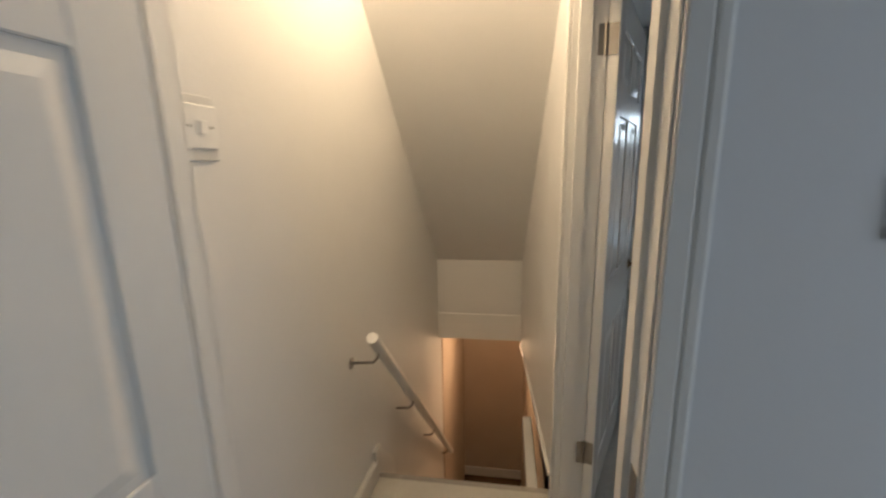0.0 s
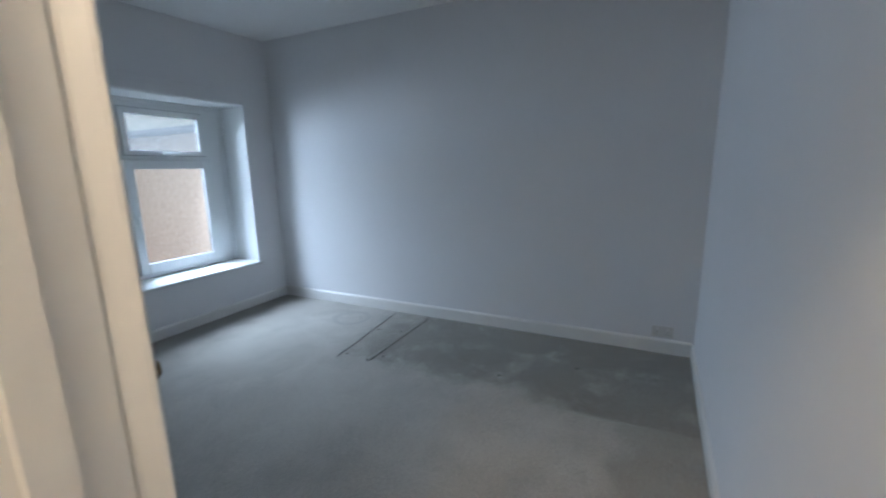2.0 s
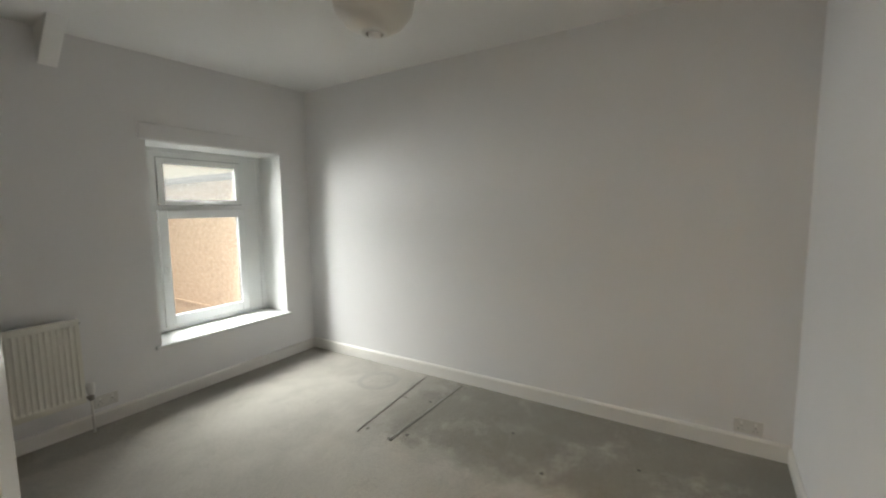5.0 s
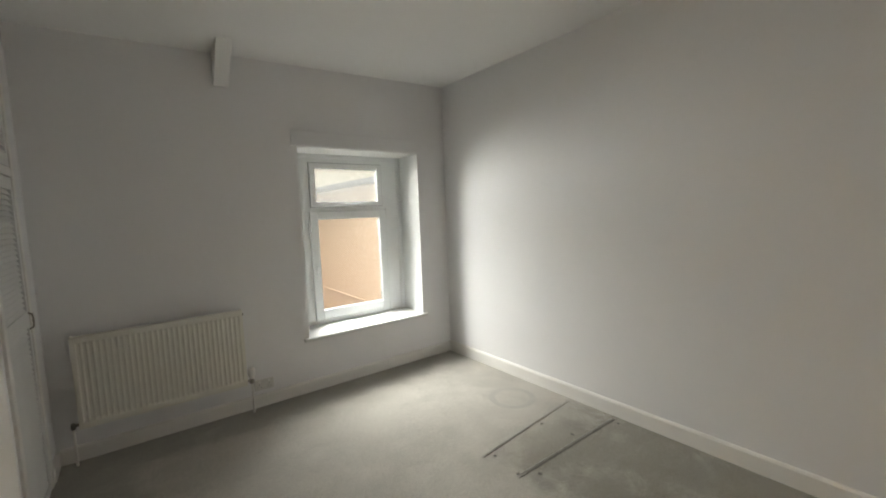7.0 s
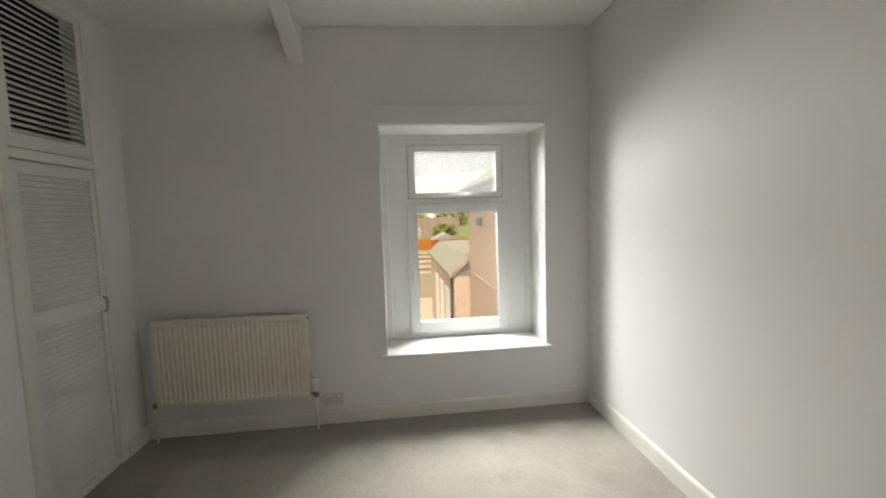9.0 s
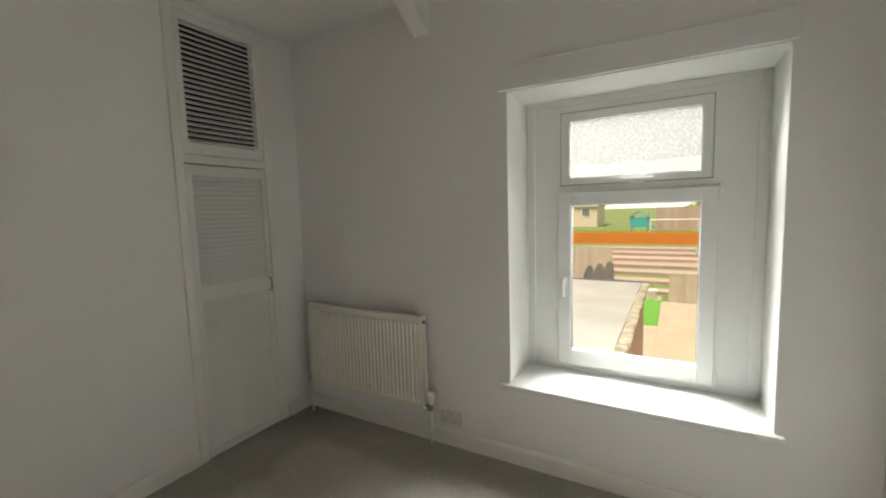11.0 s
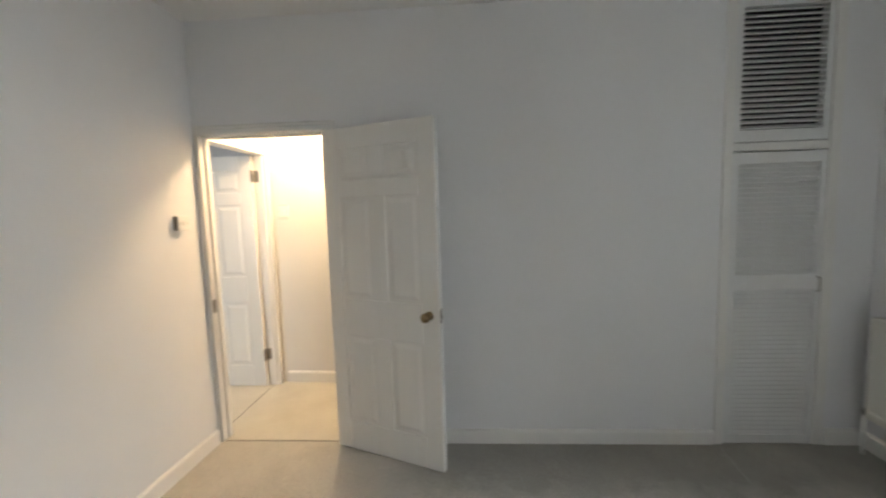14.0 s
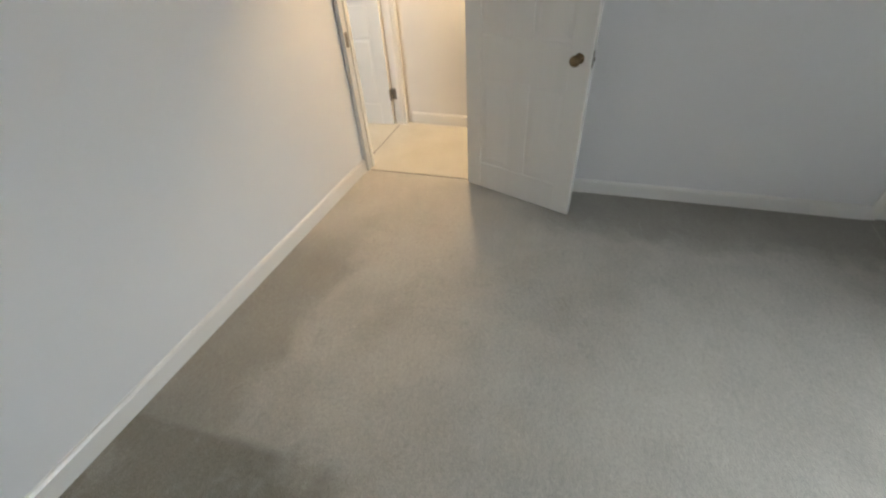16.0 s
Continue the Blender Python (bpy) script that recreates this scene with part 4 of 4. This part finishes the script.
fence("pale_picket_fence", 2.25, 5.0, 20.9, GZ, 1.25, M_FENCE, "pale weathered upright board fence")
fence("boundary_fence", -3.2, -0.3, 24.0, -2.5, 1.85, M_FENCE, "pale weathered boundary fence")
fence("wavy_fence", -0.95, 0.25, 20.0, GZ, 1.25, M_GREYFENCE, "dark grey wavy-topped fence panels", 0.45, 0.055)
fence("orange_fence", -9.0, 14.0, 38.0, -1.75, 0.95, M_ORANGE, "bright orange stained horizontal board fence", 0, 0.16, False)
for i in range(7):
    y = 22.5 + i * 1.9
    z = GZ + 0.14 * i
    b = 0 if i % 2 else 1
    tw = stand("terrace_wall", Matrix(), "")
    tagged(tw, "low stepped garden retaining wall with pale coping", "garden wall", "stepped garden walls")
    for j in range(3):
        part("course", box((-4.0, y, z - 0.25 + 0.12 * j), (9.0, y + 0.2, z - 0.25 + 0.12 * (j + 1) - 0.012)), M_BRICK, tw)
    part("coping", box((-4.0, y - 0.02, z + 0.11), (9.0, y + 0.2, z + 0.135)), M_STONE, tw)
    part("fill", box((-4.0, y + 0.2, z - 0.6), (9.0, y + 1.9, z + 0.10)), M_BRICK, tw)

hut = stand("orange_shed", Matrix(), "")
tagged(hut, "small orange stained garden shed", "shed")
part("wall", box((4.4, 30.0, -2.3), (6.2, 31.8, -0.35)), M_ORANGE, hut)
part("roof", prism([(4.3, -0.36), (5.3, 0.1), (6.3, -0.36)], 29.9, 31.9, None, "y"), M_FELT, hut)
play = stand("play_frame", Matrix(), "")
tagged(play, "garden play frame with a teal canvas roof", "play frame")
for x in (-1.2, 0.2):
    for y in (44.0, 45.4):
        part("post", box((x, y, -1.6), (x + 0.1, y + 0.1, 0.7)), M_SLEEPER, play)
part("canopy", prism([(-1.35, 0.25), (-0.55, 0.85), (0.45, 0.25), (0.40, 0.2), (-0.55, 0.78), (-1.3, 0.2)], 43.8, 45.6, None, "y"), M_TEAL, play)
part("curtain", box((-1.25, 43.9, -0.7), (0.3, 43.94, 0.25)), M_TEAL, play)
part("slide", prism([(0.4, -0.6), (2.0, -1.5), (2.0, -1.42), (0.4, -0.5)], 44.2, 44.8, None, "y"), M_BLUE, play)
goal = stand("goal_frame", Matrix(), "")
tagged(goal, "white tubular garden goal frame on the grass", "goal")
part("crossbar", tube([(0.5, 42.5, 0.05), (4.2, 42.5, 0.05)], 0.05, 8), M_TRIM, goal)
for x in (0.5, 4.2):
    part("upright", tube([(x, 42.5, -1.75), (x, 42.5, 0.05)], 0.05, 8), M_TRIM, goal)
pot = thing("plant_pot", (1.6, 21.3, GZ), "white glazed plant pot at the end of the turf", "plant pot")
part("pot_body", lathe([(0, 0), (0.16, 0), (0.22, 0.42), (0.24, 0.45), (0.20, 0.45), (0.18, 0.36), (0, 0.36)], 24), M_TRIM, pot, smooth=True)
part("stem", tube([(0, 0, 0.36), (0.02, 0, 0.6), (0.06, 0.02, 0.8)], 0.02, 8), M_LEAF, pot)
hedge = stand("hedge", Matrix(), "")
tagged(hedge, "clipped yellow-green hedge above the orange fence", "hedge")
hv, hf = [], []
hr = random.Random(11)
for _ in range(5200):
    c = Vector((hr.uniform(-9, 9), 39.6 + hr.uniform(-0.3, 0.3), -1.7 + hr.uniform(0, 1.0) + 0.12 * noise.noise(Vector((hr.uniform(0, 9), 0, 0)))))
    q = Euler((hr.uniform(0, 6), hr.uniform(0, 6), hr.uniform(0, 6))).to_matrix()
    k = len(hv)
    hv += [tuple(c + q @ Vector(p) * 0.09) for p in ((-1, 0, 0), (0, -0.5, 0.1), (1, 0, 0), (0, 0.5, 0.1))]
    hf.append((k, k + 1, k + 2, k + 3))
hm = bpy.data.meshes.new("leaves")
hm.from_pydata(hv, [], hf)
hm.materials.append(M_HEDGE)
ho_ = new("leaves", hm)
ho_.parent = hedge
part("hedge_core", box((-9, 39.45, -1.8), (9, 39.75, -0.85)), M_HEDGE, hedge)
fence("red_garden_fence", 0.8, 9.0, 47.0, -1.4, 2.5, M_BRICK, "red-brown stained garden board fence", 0, 0.3, True)


def house(x, y, z, w, d, h, label):
    ho = stand("house", pose(x, y, z), "")
    tagged(ho, label, "house", "houses across the valley")
    part("wall", box((0, 0, -2), (w, d, h)), M_CREAM, ho)
    part("roof", prism([(-0.3, h - 0.1), (-0.3, h), (d / 2, h + 2.2), (d + 0.3, h), (d + 0.3, h - 0.1)], -0.2, w + 0.2, None, "x"), M_SLATE, ho)
    for i in range(int(w / 2.4)):
        for zz in (0.9, 3.6):
            if zz + 1.2 < h:
                wd = part("window", box((0.7 + i * 2.4, -0.06, zz), (1.9 + i * 2.4, 0.02, zz + 1.25)), M_TRIM, ho)
                part("pane", box((0.8 + i * 2.4, -0.08, zz + 0.1), (1.8 + i * 2.4, -0.05, zz + 1.15)), M_RUBBER, wd)
    part("chimney", box((w * 0.5, d / 2 - 0.3, h + 1.6), (w * 0.5 + 0.8, d / 2 + 0.4, h + 3.2)), M_BRICK, ho)
    return ho


house(-17, 62, -1.0, 10, 7, 2.4, "cream rendered house across the gardens")


def tree(x, y, z, h, r, seed):
    t = stand("tree", pose(x, y, z), "")
    tagged(t, "leafy green tree beyond the gardens", "tree", "trees beyond the gardens")
    rnd_ = random.Random(seed)
    tb = bmesh.new()
    tube([(0, 0, -1), (0.05, 0.05, h * 0.3), (0.0, 0.1, h * 0.55), (0.1, 0, h * 0.8)], 0.14, 8, tb)
    for _ in range(5):
        a = rnd_.uniform(0, 6.28)
        tube([(0, 0, h * 0.35), (math.cos(a) * r * 0.4, math.sin(a) * r * 0.4, h * 0.55), (math.cos(a) * r * 0.7, math.sin(a) * r * 0.7, h * 0.75)], 0.05, 6, tb)
    part("trunk", tb, M_BARK, t)
    verts, faces = [], []
    for _ in range(900):
        d = Vector((rnd_.gauss(0, 1), rnd_.gauss(0, 1), rnd_.gauss(0, 1))).normalized() * rnd_.uniform(0.45, 1.0) ** 0.6
        lump = 0.75 + 0.35 * noise.noise(d * 2 + Vector((seed, 0, 0)))
        c = Vector((d.x * r * lump, d.y * r * lump, h * 0.62 + d.z * h * 0.40 * lump))
        q = Euler((rnd_.uniform(0, 6), rnd_.uniform(0, 6), rnd_.uniform(0, 6))).to_matrix()
        s = rnd_.uniform(0.10, 0.26)
        k = len(verts)
        verts += [tuple(c + q @ Vector(p) * s) for p in ((-1, 0, 0), (0, -0.5, 0.12), (1, 0, 0), (0, 0.5, 0.12))]
        faces.append((k, k + 1, k + 2, k + 3))
    me = bpy.data.meshes.new("crown")
    me.from_pydata(verts, [], faces)
    me.materials.append(M_LEAF)
    c = new("crown", me)
    c.parent = t


for i, (x, y, h, r) in enumerate(((4.5, 50, 3.4, 2.2), (8.5, 49, 4.2, 2.6), (12.5, 52, 4.5, 2.8), (6.5, 41, 2.2, 1.5))):
    tree(x, y, -1.6, h, r, i + 3)

# the misty wooded hill across the valley, its pale haze put in as emission
hill = bmesh.new()
cols = []
for i in range(61):
    x = -400 + i * 800 / 60
    crest = 62 + 12 * noise.noise(Vector((x * 0.006, 3.3, 0))) + 3 * noise.noise(Vector((x * 0.05, 1.3, 0)))
    cols.append([hill.verts.new((x, 330 + 40 * k, -10 + crest * (k / 5) ** 0.8 + 5 * noise.noise(Vector((x * 0.03, k * 0.9, 7))))) for k in range(6)])
for a, b in zip(cols, cols[1:]):
    for k in range(5):
        hill.faces.new((a[k], a[k + 1], b[k + 1], b[k]))


def mist_glow():
    mat = material("glowing_misty_hill", (0.5, 0.5, 0.48), 1.0, scale=0.03, dark=(0.3, 0.32, 0.28))
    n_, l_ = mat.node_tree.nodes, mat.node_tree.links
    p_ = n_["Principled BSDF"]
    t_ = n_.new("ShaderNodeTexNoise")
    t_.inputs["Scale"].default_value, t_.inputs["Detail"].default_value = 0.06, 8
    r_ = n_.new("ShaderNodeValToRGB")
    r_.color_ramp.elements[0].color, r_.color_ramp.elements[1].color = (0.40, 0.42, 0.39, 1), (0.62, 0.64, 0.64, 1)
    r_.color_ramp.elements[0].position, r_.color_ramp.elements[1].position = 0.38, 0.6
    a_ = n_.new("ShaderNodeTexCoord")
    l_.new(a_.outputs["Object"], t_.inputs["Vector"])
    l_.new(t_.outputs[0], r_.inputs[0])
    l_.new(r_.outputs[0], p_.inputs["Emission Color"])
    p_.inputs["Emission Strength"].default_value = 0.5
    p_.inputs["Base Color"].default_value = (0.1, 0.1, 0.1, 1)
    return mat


structure("backdrop_hill", hill, mist_glow(), True)
